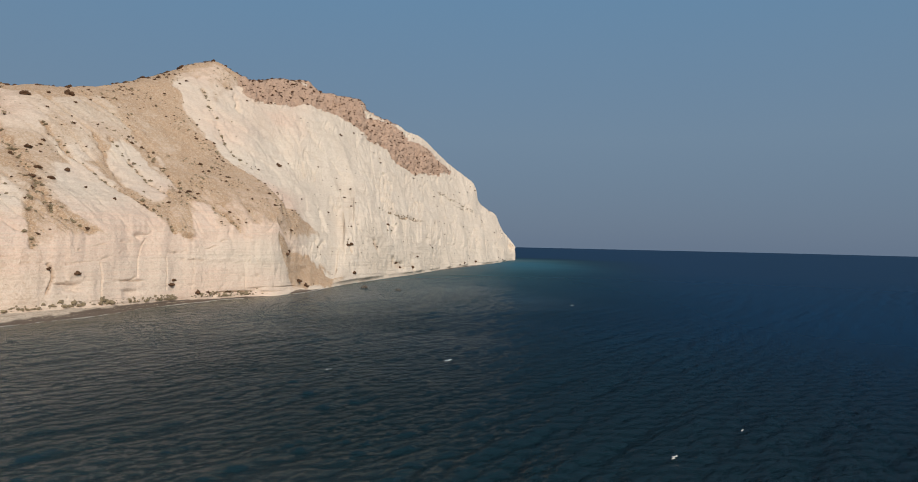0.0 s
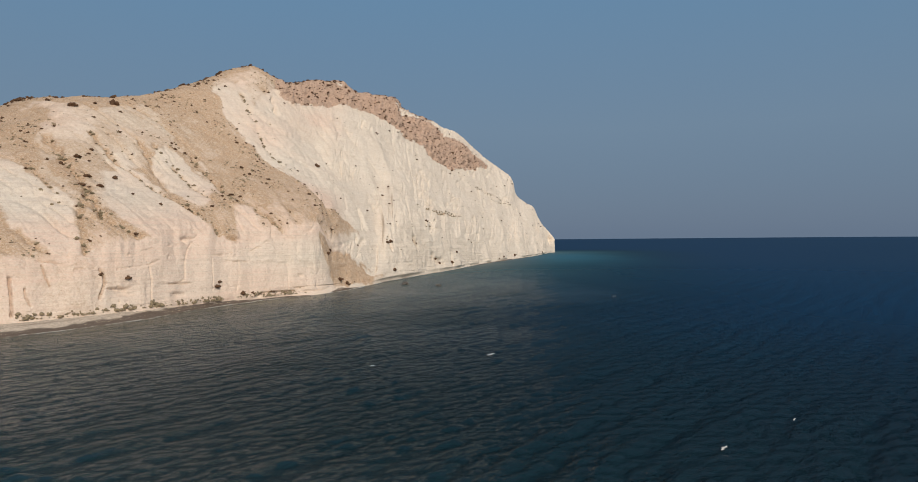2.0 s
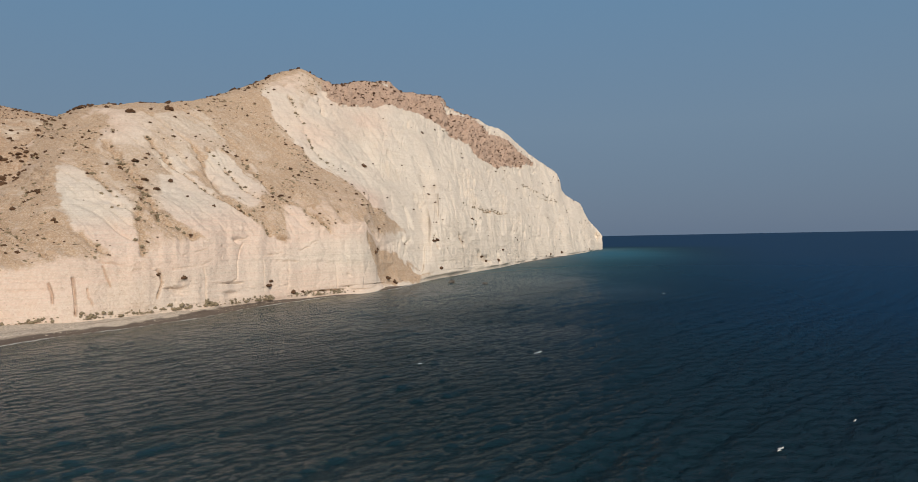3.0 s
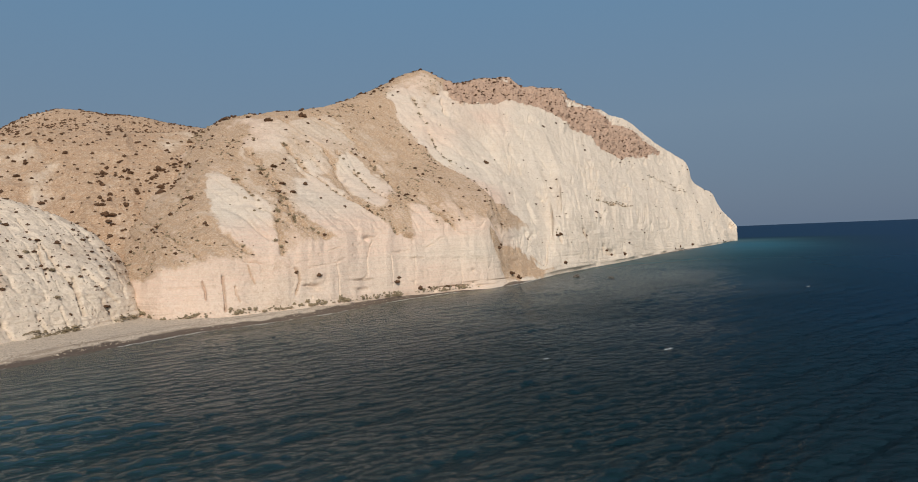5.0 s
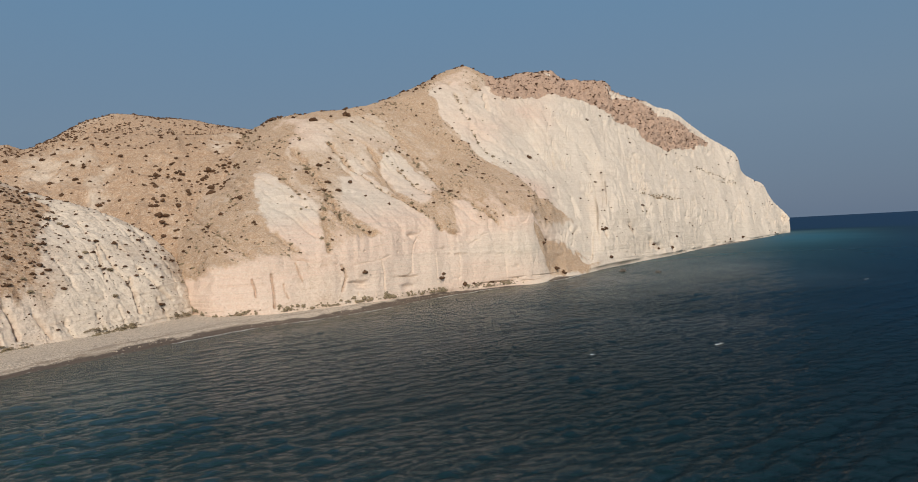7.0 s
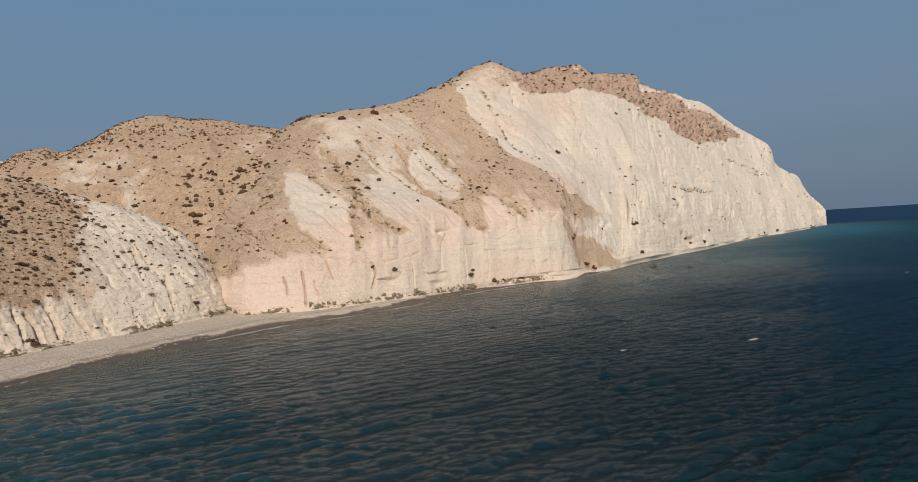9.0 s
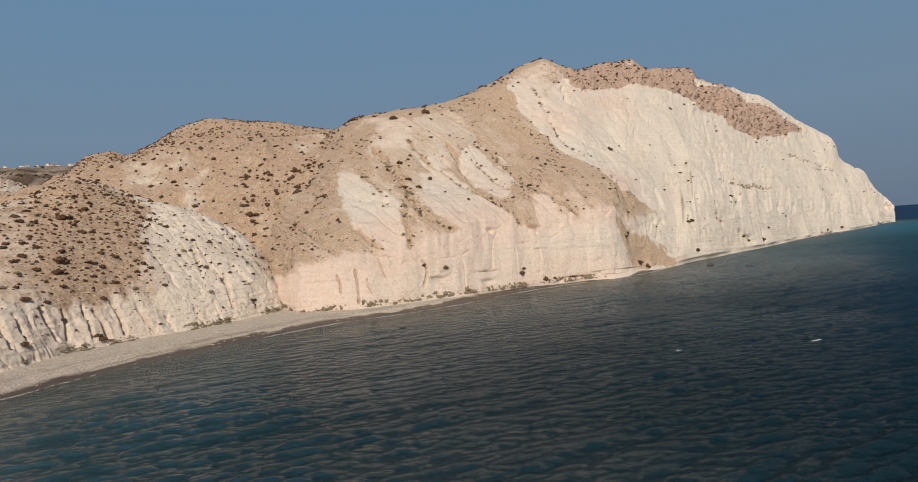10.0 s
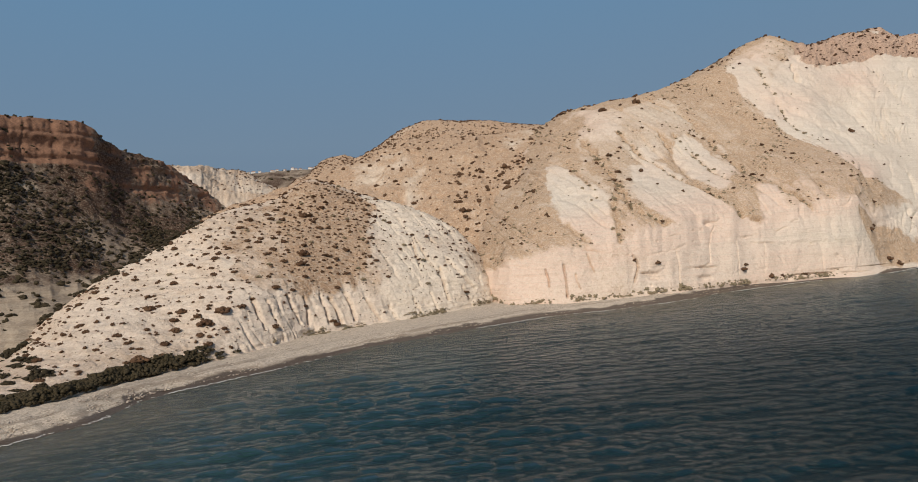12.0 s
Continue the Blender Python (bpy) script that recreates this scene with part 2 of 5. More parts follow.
ls.new(calc(ns, ls, "SUBTRACT", 0.9, calc(ns, ls, "MULTIPLY", wet, 0.4)), bsdf.inputs["Roughness"])
ls.new(bump(ns, ls, vor.outputs["Distance"], 0.7, 0.16), bsdf.inputs["Normal"])

# sea: body colour under a wave-broken gloss
SEA, ns, ls, bsdf = material("sea_water")
ns.remove(bsdf)
shallow = attr(ns, "shallow")
body = ns.new("ShaderNodeBsdfDiffuse")
inshore = ramp(ns, ls, shallow, [(0.0, (0.001, 0.0075, 0.019)), (0.15, (0.003, 0.0165, 0.022)), (0.4, (0.014, 0.044, 0.038)), (0.7, (0.075, 0.085, 0.058)), (1.0, (0.17, 0.15, 0.095))])
inshore = mix(ns, ls, attr(ns, "reef"), inshore, (0.010, 0.105, 0.155))
# bluer with range: deeper water, plus distance haze put into the body colour
ls.new(mix(ns, ls, attr(ns, "depth_haze"), inshore, (0.0015, 0.032, 0.083)), body.inputs["Color"])
tc, mp = ns.new("ShaderNodeTexCoord"), ns.new("ShaderNodeMapping")
mp.vector_type = "TEXTURE"
mp.inputs["Rotation"].default_value = (0, 0, radians(54))
mp.inputs["Scale"].default_value = (2.3, 0.7, 1.0)
ls.new(tc.outputs["Object"], mp.inputs["Vector"])
mq = ns.new("ShaderNodeMapping")
mq.vector_type = "TEXTURE"
mq.inputs["Rotation"].default_value = (0, 0, radians(20))
mq.inputs["Scale"].default_value = (1.3, 0.36, 1.0)
ls.new(tc.outputs["Object"], mq.inputs["Vector"])
w1 = bump(ns, ls, noise_tex(ns, ls, 0.8, 5, 0.62, mp.outputs[0], 0.4), 1.0, 0.75)
w2 = bump(ns, ls, noise_tex(ns, ls, 1.0, 4, 0.6, mq.outputs[0], 0.4), 1.0, 0.2, w1)
gloss = ns.new("ShaderNodeBsdfGlossy")
ls.new(attr(ns, "chop"), gloss.inputs["Roughness"])
fres = ns.new("ShaderNodeFresnel")
fres.inputs["IOR"].default_value = 1.33
for n in (body, gloss, fres):
    ls.new(w2, n.inputs["Normal"])
lively = attr(ns, "lively")
for n in [q for q in ns if q.bl_idname == "ShaderNodeBump"]:
    ls.new(lively, n.inputs["Strength"])
# sheen is painted by place: strong inshore, weak offshore and off the cape
broken = calc(ns, ls, "MULTIPLY", calc(ns, ls, "POWER", fres.outputs[0], 2.0), attr(ns, "gloss_gain"))
water = ns.new("ShaderNodeMixShader")
ls.new(broken, water.inputs[0])
ls.new(body.outputs[0], water.inputs[1])
ls.new(gloss.outputs[0], water.inputs[2])
ls.new(water.outputs[0], ns["Material Output"].inputs["Surface"])

# foam
FOAM, ns, ls, bsdf = material("foam")
bsdf.inputs["Base Color"].default_value = (0.56, 0.54, 0.50, 1)
bsdf.inputs["Roughness"].default_value = 0.8

# ---------------------------------------------------------------- landforms: key lines in plan (x, y, height)
SHORE = [
    (-130, -47, 0), (-139, -12, 0), (-142, 24, 0), (-145, 39, 0), (-152, 49, 0), (-158, 62, 0), (-160, 84, 0),
    (-166, 116, 0), (-162, 149, 0), (-157, 186, 0), (-144, 214, 0), (-133, 241, 0), (-125, 281, 0), (-111, 319, 0),
    (-96, 347, 0), (-85, 376, 0), (-80, 412, 0), (-74, 454, 0), (-59, 522, 0), (-44, 588, 0), (-27, 675, 0), (0, 783, 0),
    (41, 941, 0), (96, 1201, 0),
]
HEAD_FOOT = [            # the buttress
    (-196, 206, 7), (-180, 203, 3), (-172, 208, 3), (-165, 212, 3), (-160, 217, 3), (-155, 224, 3), (-150, 231, 3),
    (-143, 247, 3), (-138, 257, 3), (-133, 276, 2.4), (-128, 291, 2), (-124, 302, 1.8), (-120, 309, 1.6),
    (-117, 315, 1.5), (-114, 320, 1.5), (-111, 326, 1.5), (-106, 334, 1.5), (-98, 344, 1.5), (-94, 351, 1.7),
] + [            # the cape
    (-91, 362, 2), (-89, 378, 1.8), (-84, 395, 1.8), (-79, 424, 1.9), (-72, 468, 2), (-69, 480, 1.9), (-59, 527, 2),
    (-39, 611, 2), (-24, 692, 1.6), (-3, 778, 2), (13, 842, 1.9), (18, 859, 1.9), (23, 876, 1.9), (27, 891, 2),
    (40, 943, 1.9), (53, 998, 1.9), (63, 1036, 2), (88, 1167, 1.1), (100, 1199, 1),
]
HEAD_LIP = [            # the buttress
    (-201, 211, 14.7), (-185, 209, 18.3), (-178, 215, 20.2), (-171, 219, 21.8), (-166, 226, 23), (-161, 233, 24),
    (-156, 240, 25), (-148, 257, 27.5), (-144, 269, 28.4), (-139, 287, 29.2), (-133, 302, 30), (-128, 312, 31),
    (-124, 320, 31.8), (-121, 325, 32.4), (-118, 330, 33.3), (-114, 336, 34.2), (-109, 343, 35.7), (-101, 354, 39.1),
    (-97, 362, 37.1),
] + [            # the cape
    (-95, 374, 29.4), (-92, 393, 20.8), (-87, 411, 13.9), (-81, 439, 9), (-76, 494, 40.5), (-73, 507, 40.3),
    (-62, 552, 39.7), (-42, 644, 35.6), (-25, 727, 33.3), (-3, 815, 30), (14, 877, 27.5), (19, 893, 26.8),
    (24, 910, 26), (28, 924, 25.4), (41, 979, 23.2), (55, 1038, 20.6), (66, 1078, 18.7), (88, 1174, 11.4),
    (100, 1204, 8.9),
]
HEAD_MID = [            # the buttress
    (-241, 253, 39.2), (-228, 258, 46.3), (-217, 263, 51.5), (-208, 267, 55.6), (-201, 274, 57.5), (-194, 282, 58.9),
    (-188, 289, 60.2), (-180, 312, 62.7), (-175, 326, 64.3), (-171, 353, 69), (-165, 375, 73.1), (-161, 392, 77.1),
    (-157, 404, 80.2), (-153, 412, 82.5), (-149, 419, 81.9), (-145, 425, 81.2), (-138, 434, 80.2), (-129, 454, 77.2),
    (-125, 466, 76.4),
] + [            # the cape
    (-121, 479, 77.5), (-116, 495, 78.9), (-110, 519, 82.7), (-102, 553, 87.5), (-92, 599, 93.7), (-88, 614, 93.3),
    (-75, 666, 91), (-50, 773, 89.6), (-30, 857, 85), (-3, 945, 77.9), (16, 996, 69.2), (21, 1010, 66.7),
    (27, 1023, 64), (32, 1035, 61.8), (45, 1077, 55.1), (60, 1122, 47.7), (71, 1153, 42.1), (90, 1202, 21.6),
    (100, 1201, 21.6),
]
HEAD_CREST = [            # the buttress
    (-324, 340, 81.6), (-311, 352, 87.4), (-297, 359, 93.5), (-284, 365, 102), (-272, 371, 108.3), (-257, 372, 109.8),
    (-245, 377, 111), (-232, 403, 116.7), (-227, 423, 121.7), (-220, 455, 131.9), (-212, 480, 143.1),
    (-207, 504, 154.9), (-202, 520, 162), (-197, 530, 165), (-191, 537, 163.8), (-186, 545, 161.5),
    (-178, 562, 159.3), (-171, 601, 168.7), (-167, 623, 173.7),
] + [            # the cape
    (-162, 640, 177.7), (-155, 662, 182.7), (-144, 680, 176), (-131, 708, 178.6), (-115, 751, 182.7),
    (-111, 767, 174.5), (-93, 825, 172.8), (-60, 928, 172.5), (-35, 996, 157.6), (-4, 1090, 141.7), (18, 1120, 130),
    (24, 1128, 122.7), (30, 1135, 99.4), (35, 1149, 94.3), (49, 1166, 85.6), (63, 1183, 76.6), (73, 1193, 55),
    (91, 1205, 35.3), (101, 1211, 23),
]
SPUR_FOOT = [
    (-155, 5, 3), (-162, 30, 3), (-166, 43, 3), (-173, 58, 3), (-176, 71, 3), (-179, 86, 3), (-185, 103, 3),
    (-191, 120, 3), (-191, 136, 3), (-189, 153, 3), (-188, 171, 3), (-188, 186, 3), (-189, 200, 4), (-196, 214, 4),
]
SPUR_LIP = [
    (-168, 6, 4.5), (-175, 33, 5), (-178, 46, 6), (-184, 61, 8), (-188, 75, 10), (-190, 90, 14), (-195, 107, 18),
    (-200, 125, 20), (-201, 142, 20), (-198, 159, 19), (-196, 177, 19), (-194, 192, 18), (-195, 205, 14), (-200, 217, 9),
]
SPUR_CREST = [
    (-235, 12, 5.3), (-238, 42, 7.6), (-243, 60, 17.6), (-247, 75, 26.6), (-250, 90, 32.8), (-253, 109, 42.3),
    (-260, 129, 49.3), (-266, 152, 53.6), (-271, 173, 63), (-259, 192, 55.1), (-241, 207, 46.9), (-231, 219, 38.9),
    (-218, 223, 26.7), (-212, 226, 16.5),
]
SPUR_MID = [
    (-205, 9, 6), (-210, 38, 7.5), (-214, 54, 13.7), (-218, 70, 19.8), (-222, 85, 24.2), (-224, 102, 31.4),
    (-230, 121, 37.1), (-235, 141, 42.8), (-238, 161, 45.9), (-230, 178, 40.9), (-220, 194, 36.2), (-214, 207, 31.1),
    (-207, 216, 22.4), (-206, 223, 14.3),
]
HILL_FOOT = [
    (-274, 122, 8), (-281, 149, 10), (-281, 182, 12), (-270, 203, 14), (-248, 215, 14), (-216, 216, 10), (-187, 208, 8),
    (-177, 223, 25), (-179, 265, 40),
]
HILL_MID = [
    (-347, 155, 30), (-344, 183, 40.2), (-331, 215, 50.7), (-311, 235, 55.9), (-287, 249, 57.2), (-255, 255, 52.6),
    (-231, 256, 45.7), (-219, 275, 52.1), (-212, 315, 56.6),
]
HILL_CREST = [
    (-439, 195, 56.8), (-433, 230, 69.4), (-419, 272, 79), (-399, 301, 91.4), (-377, 328, 106.5), (-346, 346, 103.2),
    (-321, 357, 102.6), (-299, 376, 103.5), (-280, 415, 107.4),
]
KNOLL_FOOT = [
    (-443, 272, 60), (-437, 282, 63.3), (-432, 289, 65.4), (-427, 297, 67.8), (-422, 303, 69.9), (-418, 309, 71.8),
    (-411, 319, 74.8), (-406, 324, 76.7), (-400, 333, 79.5), (-392, 342, 81.4), (-383, 351, 83.1), (-374, 361, 85),
    (-359, 376, 82.1), (-343, 391, 80), (-325, 406, 80), (-291, 431, 80),
]
KNOLL_CREST = [
    (-665, 408, 106.2), (-655, 424, 115.1), (-648, 434, 128.3), (-640, 445, 131.7), (-633, 455, 132.4), (-635, 470, 129.5),
    (-608, 472, 135.2), (-598, 477, 140), (-576, 480, 147.8), (-558, 486, 154.2), (-538, 493, 156.1), (-518, 500, 155.4),
    (-497, 521, 151.5), (-474, 542, 146.4), (-450, 562, 141.2), (-403, 597, 133.5),
]
MESA_FOOT = [
    (-164, -60, 5), (-189, -17, 5), (-204, 21, 6), (-216, 42, 7), (-224, 54, 7.8), (-233, 66, 8.4), (-238, 73, 8.7),
    (-245, 81, 9.1), (-256, 96, 9.5), (-264, 107, 10), (-274, 119, 10.5), (-283, 132, 11), (-291, 145, 11.7),
    (-291, 155, 12),
]
MESA_LOW = [
    (-254, -92, 30), (-279, -24, 30), (-298, 31, 31), (-309, 60, 31.1), (-318, 76, 30.8), (-328, 93, 30.5),
    (-335, 102, 30.3), (-342, 114, 30.1), (-354, 132, 33), (-363, 147, 36.1), (-370, 161, 37.4), (-376, 175, 34.3),
    (-378, 189, 30), (-380, 202, 25.5),
]
MESA_MID = [
    (-338, -123, 80.6), (-364, -32, 81.3), (-373, 39, 82), (-381, 74, 83.1), (-388, 93, 82.8), (-395, 112, 81),
    (-402, 123, 78.6), (-412, 137, 73.1), (-424, 158, 69.6), (-432, 174, 67.1), (-437, 190, 61.1), (-440, 205, 52.9),
    (-441, 220, 44.2), (-441, 235, 35.2),
]
MESA_CREST = [
    (-359, -131, 107), (-385, -34, 106.4), (-392, 41, 106.6), (-399, 77, 108.6), (-403, 97, 109.7), (-408, 115, 110.1),
    (-423, 129, 104), (-438, 146, 98.2), (-454, 170, 96.4), (-468, 189, 93.8), (-477, 207, 84.7), (-480, 224, 72.6),
    (-479, 239, 59.9), (-477, 254, 47),
]
FAR_FOOT = [
    (-742, 241, 66), (-723, 292, 66), (-715, 311, 66), (-707, 330, 66), (-695, 354, 66), (-686, 371, 66), (-678, 386, 66),
    (-669, 402, 66), (-647, 436, 66), (-615, 480, 66),
]
FAR_CREST = [
    (-1046, 340, 161.2), (-927, 375, 152.8), (-935, 407, 155.2), (-997, 465, 164.1), (-1025, 522, 165.1),
    (-968, 523, 145.4), (-955, 545, 131), (-943, 567, 118), (-912, 615, 108), (-867, 677, 100),
]
RIDGE_FOOT = [
    (-1642, 440, 90), (-1553, 691, 110), (-1501, 798, 110), (-1457, 876, 110), (-1393, 975, 110), (-1202, 1202, 110),
]
RIDGE_CREST = [
    (-2511, 673, 303.3), (-2375, 1058, 307.9), (-2296, 1221, 323.9), (-2229, 1339, 328.5), (-2130, 1491, 332.5),
    (-1838, 1838, 303.3),
]

PATCHES = {"head": [], "spur": [], "hill": [], "mesa": []}
GULLIES = {"head": [], "spur": []}


def patch(key, earth, outline):
    """A patch of cover on a face, more or less earthy; outline in stations and beds."""
    PATCHES[key].append((earth, outline))


def gully(key, width, depth, earth, course):
    """A watercourse cut into a face; course in stations and beds."""
    GULLIES[key].append((width, depth, earth, course))


# crest
patch("head", 0.95, [(2.86, 4.0), (4.43, 3.96), (6.45, 3.95), (7.73, 3.97), (9.4, 3.88), (10.01, 3.68), (10.74, 3.42), (9.93, 3.43), (8.77, 3.54), (7.66, 3.66), (6.71, 3.66), (6.42, 3.58), (5.89, 3.69), (4.69, 3.81), (3.75, 3.66), (2.89, 3.71)])
# olive slope
patch("head", 0.8, [(7.81, 3.69), (9.0, 3.6), (9.95, 3.47), (10.92, 3.32), (12.78, 3.1), (14.87, 2.91), (16.44, 2.73), (17.74, 2.54), (18.94, 2.48), (19.95, 2.46), (21.11, 2.4), (20.28, 2.25), (18.66, 2.06), (17.87, 2.13), (16.64, 2.19), (15.76, 2.32), (14.44, 2.59), (13.21, 2.67), (11.5, 2.66), (10.68, 2.64), (9.82, 2.99), (9.24, 3.12), (8.74, 3.32), (8.21, 3.57)])
# scree
patch("head", 0.85, [(8.76, 3.19), (9.24, 3.12), (9.8, 2.96), (10.68, 2.71), (11.99, 2.69), (14.3, 2.59), (15.43, 2.35), (14.3, 2.29), (12.36, 2.35), (11.43, 2.33), (11.71, 2.08), (11.22, 1.99), (10.2, 2.12), (9.45, 2.36), (10.25, 2.35), (10.68, 2.47), (10.17, 2.67), (9.55, 2.91)])
# west slope
patch("head", 0.9, [(2.19, 4.0), (2.91, 3.83), (3.92, 3.64), (4.43, 3.72), (4.91, 3.61), (4.34, 3.35), (4.85, 3.15), (4.25, 3.03), (3.83, 3.2), (3.27, 3.29), (2.96, 3.1), (3.29, 2.74), (3.51, 2.42), (2.91, 2.27), (2.31, 2.25), (1.76, 2.34)])
# strip
patch("head", 0.72, [(5.46, 3.24), (6.15, 3.13), (6.43, 2.96), (6.56, 2.72), (6.61, 2.55), (6.42, 2.15), (6.25, 2.01), (6.02, 2.19), (6.15, 2.58), (5.99, 2.85), (5.13, 3.09)])
patch("head", 0.8, [(6.69, 2.48), (7.03, 2.34), (7.73, 2.18), (8.23, 2.02), (7.68, 2.02), (7.03, 2.04), (6.75, 2.09), (6.61, 2.36)])
# banded
patch("head", 0.45, [(6.42, 3.53), (6.76, 3.47), (7.55, 3.25), (8.25, 3.02), (7.51, 3.07), (6.76, 3.0), (6.52, 3.23)])
# white
patch("head", 0, [(3.1, 3.17), (3.8, 3.1), (4.46, 2.95), (5.34, 2.84), (5.89, 2.69), (6.08, 2.44), (6.21, 2.12), (6.29, 1.97), (5.48, 1.99), (4.59, 2.27), (3.78, 2.39), (3.58, 2.64), (3.22, 2.91)])
patch("head", 0, [(6.72, 2.96), (7.23, 3.1), (8.05, 2.95), (8.53, 2.69), (9.13, 2.45), (9.8, 2.25), (10.04, 2.11), (9.17, 2.07), (8.26, 2.04), (7.73, 2.19), (7.05, 2.35), (6.75, 2.58)])
patch("head", 0, [(8.63, 3.21), (9.01, 3.12), (9.55, 2.88), (10.17, 2.66), (10.36, 2.52), (10.2, 2.41), (9.7, 2.4), (9.15, 2.55), (8.74, 2.74), (8.44, 2.96), (8.31, 3.14)])
patch("head", 0.1, [(9.82, 2.85), (10.34, 2.75), (10.66, 2.62), (10.84, 2.52), (10.25, 2.61)])
# knob
patch("head", 0.05, [(11.92, 2.34), (13.36, 2.32), (14.25, 2.19), (14.44, 1.99), (12.82, 1.96), (11.95, 2.09)])
# cape white
patch("head", 0, [(10.07, 3.71), (11.95, 3.65), (16.15, 3.77), (19.19, 3.7), (21.79, 3.63), (23.1, 3.36), (22.68, 1.74), (21.37, 2.39), (19.99, 2.48), (18.61, 2.46), (17.74, 2.58), (16.46, 2.75), (14.92, 2.94), (12.78, 3.12), (10.92, 3.36)])
# peak
patch("head", 0.6, [(10.76, 3.8), (11.57, 3.9), (12.78, 3.95), (14.54, 3.95), (15.86, 3.93), (16.67, 3.83), (16.15, 3.78), (14.44, 3.59), (13.06, 3.33), (12.64, 3.4), (11.99, 3.7)])
# talus
patch("head", 0.95, [(18.33, 1.89), (19.07, 1.94), (20.31, 1.99), (21.34, 2.01), (22.44, 1.22), (21.94, 1.0), (20.91, 1.0), (19.79, 1.14), (19.35, 1.46), (18.84, 1.7)])
# spur
patch("spur", 1, [(7.78, 3.8), (8.3, 3.67), (8.76, 3.7), (9.16, 3.47), (8.59, 2.47), (8.35, 2.02), (7.99, 1.73), (7.12, 1.8), (6.55, 1.92), (6.49, 2.53), (6.61, 3.08), (7.06, 3.68)])
patch("spur", 0.7, [(6.92, 3.75), (6.61, 2.8), (6.55, 1.92), (5.99, 2.0), (5.33, 2.48), (5.31, 3.07), (6.02, 3.35), (6.44, 3.62)])
# hill
patch("hill", 0.75, [(4.07, 2.0), (4.6, 2.0), (5.21, 1.97), (4.58, 1.9), (4.06, 1.88), (3.51, 1.88), (3.16, 1.65), (2.97, 1.77), (3.73, 2.0)])
patch("hill", 0.15, [(3.78, 1.15), (4.18, 1.3), (4.1, 0.98), (3.86, 0.85), (3.7, 0.97)])
patch("hill", 0.6, [(6.25, 1.93), (7.06, 2.0), (7.03, 1.67), (6.53, 1.45), (6.18, 1.57)])
patch("hill", 0.6, [(2.95, 1.6), (3.59, 1.58), (4.02, 1.4), (3.57, 1.18), (3.13, 1.15), (2.94, 1.32)])
patch("hill", 1, [(5.01, 1.35), (6.76, 1.43), (7.33, 1.3), (7.31, 0.5), (7.37, 0.0), (6.84, 0.12), (6.31, 0.1), (5.65, 0.22), (5.16, 0.63), (4.72, 0.93)])
# mesa
patch("mesa", 0.1, [(3.23, 1.8), (3.81, 1.83), (3.77, 1.73), (3.39, 1.72)])
gully("head", 3, 1.8, 0.5, [(4.82, 3.37), (6.28, 2.9), (6.67, 2.37), (7.83, 2.07)])
gully("head", 2.4, 1.6, 0.6, [(6.41, 3.37), (7.11, 3.1), (8.56, 2.65), (9.43, 2.38), (10.68, 2.03)])
gully("head", 2.4, 1.6, 0.6, [(8.32, 3.23), (9.53, 2.7), (10.55, 2.42)])
gully("head", 2.4, 1.4, 0.6, [(9.48, 3.08), (11.29, 2.5), (14.53, 2.2), (15.9, 1.97)])
gully("head", 2, 1, 0.5, [(4.1, 3.18), (4.88, 2.92), (5.86, 2.6)])
gully("head", 2, 1.3, 0.5, [(6.41, 2.77), (6.22, 2.42), (6.32, 1.98)])
gully("head", 3, 1.6, 0.3, [(7.94, 3.25), (8.6, 2.85), (8.96, 2.55)])
gully("head", 1.4, 1.2, 0.45, [(24.82, 2.37), (25.4, 2.28), (26.27, 2.32)])
gully("head", 1.2, 1, 0.35, [(23.55, 2.92), (24.71, 2.9), (25.16, 2.92)])
gully("head", 1.4, 1.3, 0.4, [(26.94, 3.1), (27.89, 3.07), (29.39, 3.12)])
gully("head", 1, 1.6, 0.1, [(21.0, 2.63), (21.19, 2.53), (21.26, 2.42)])
gully("head", 1.2, 1.4, 0.1, [(15.34, 3.53), (16.15, 3.42), (16.77, 3.28)])
gully("head", 1, 1.2, 0.1, [(17.19, 3.4), (18.17, 3.32), (19.18, 3.23)])
gully("head", 1.2, 1.5, 0.1, [(19.48, 3.45), (20.68, 3.27), (21.78, 3.07), (22.41, 2.85)])
gully("head", 1.2, 1.4, 0.1, [(22.79, 3.33), (24.45, 3.25), (25.16, 3.2)])
gully("head", 3, 3, 0.1, [(14.9, 3.55), (15.26, 3.43)])
gully("head", 3, 1.5, 0.4, [(11.81, 3.53), (12.69, 3.35), (14.04, 3.18), (15.98, 2.9)])
gully("head", 2, 1.2, 0.2, [(16.54, 3.58), (18.29, 3.37), (19.67, 3.23), (21.13, 3.1)])
gully("head", 2.5, 1.5, 0.5, [(25.16, 2.42), (25.51, 2.28), (26.16, 2.33)])
gully("head", 2.5, 1.5, 0.4, [(27.36, 3.1), (27.89, 2.93), (28.33, 3.0)])
gully("head", 3, 2, 0.2, [(21.19, 2.6), (21.45, 2.45)])
gully("head", 3, 2, 0.6, [(22.63, 1.92), (22.68, 1.73)])
gully("head", 6, 3, 0.5, [(24.61, 1.73), (24.77, 1.6)])
gully("head", 5, 2.5, 0.5, [(25.3, 1.43), (25.61, 1.25)])
gully("head", 5, 2.5, 0.5, [(25.85, 1.32), (25.89, 1.2)])
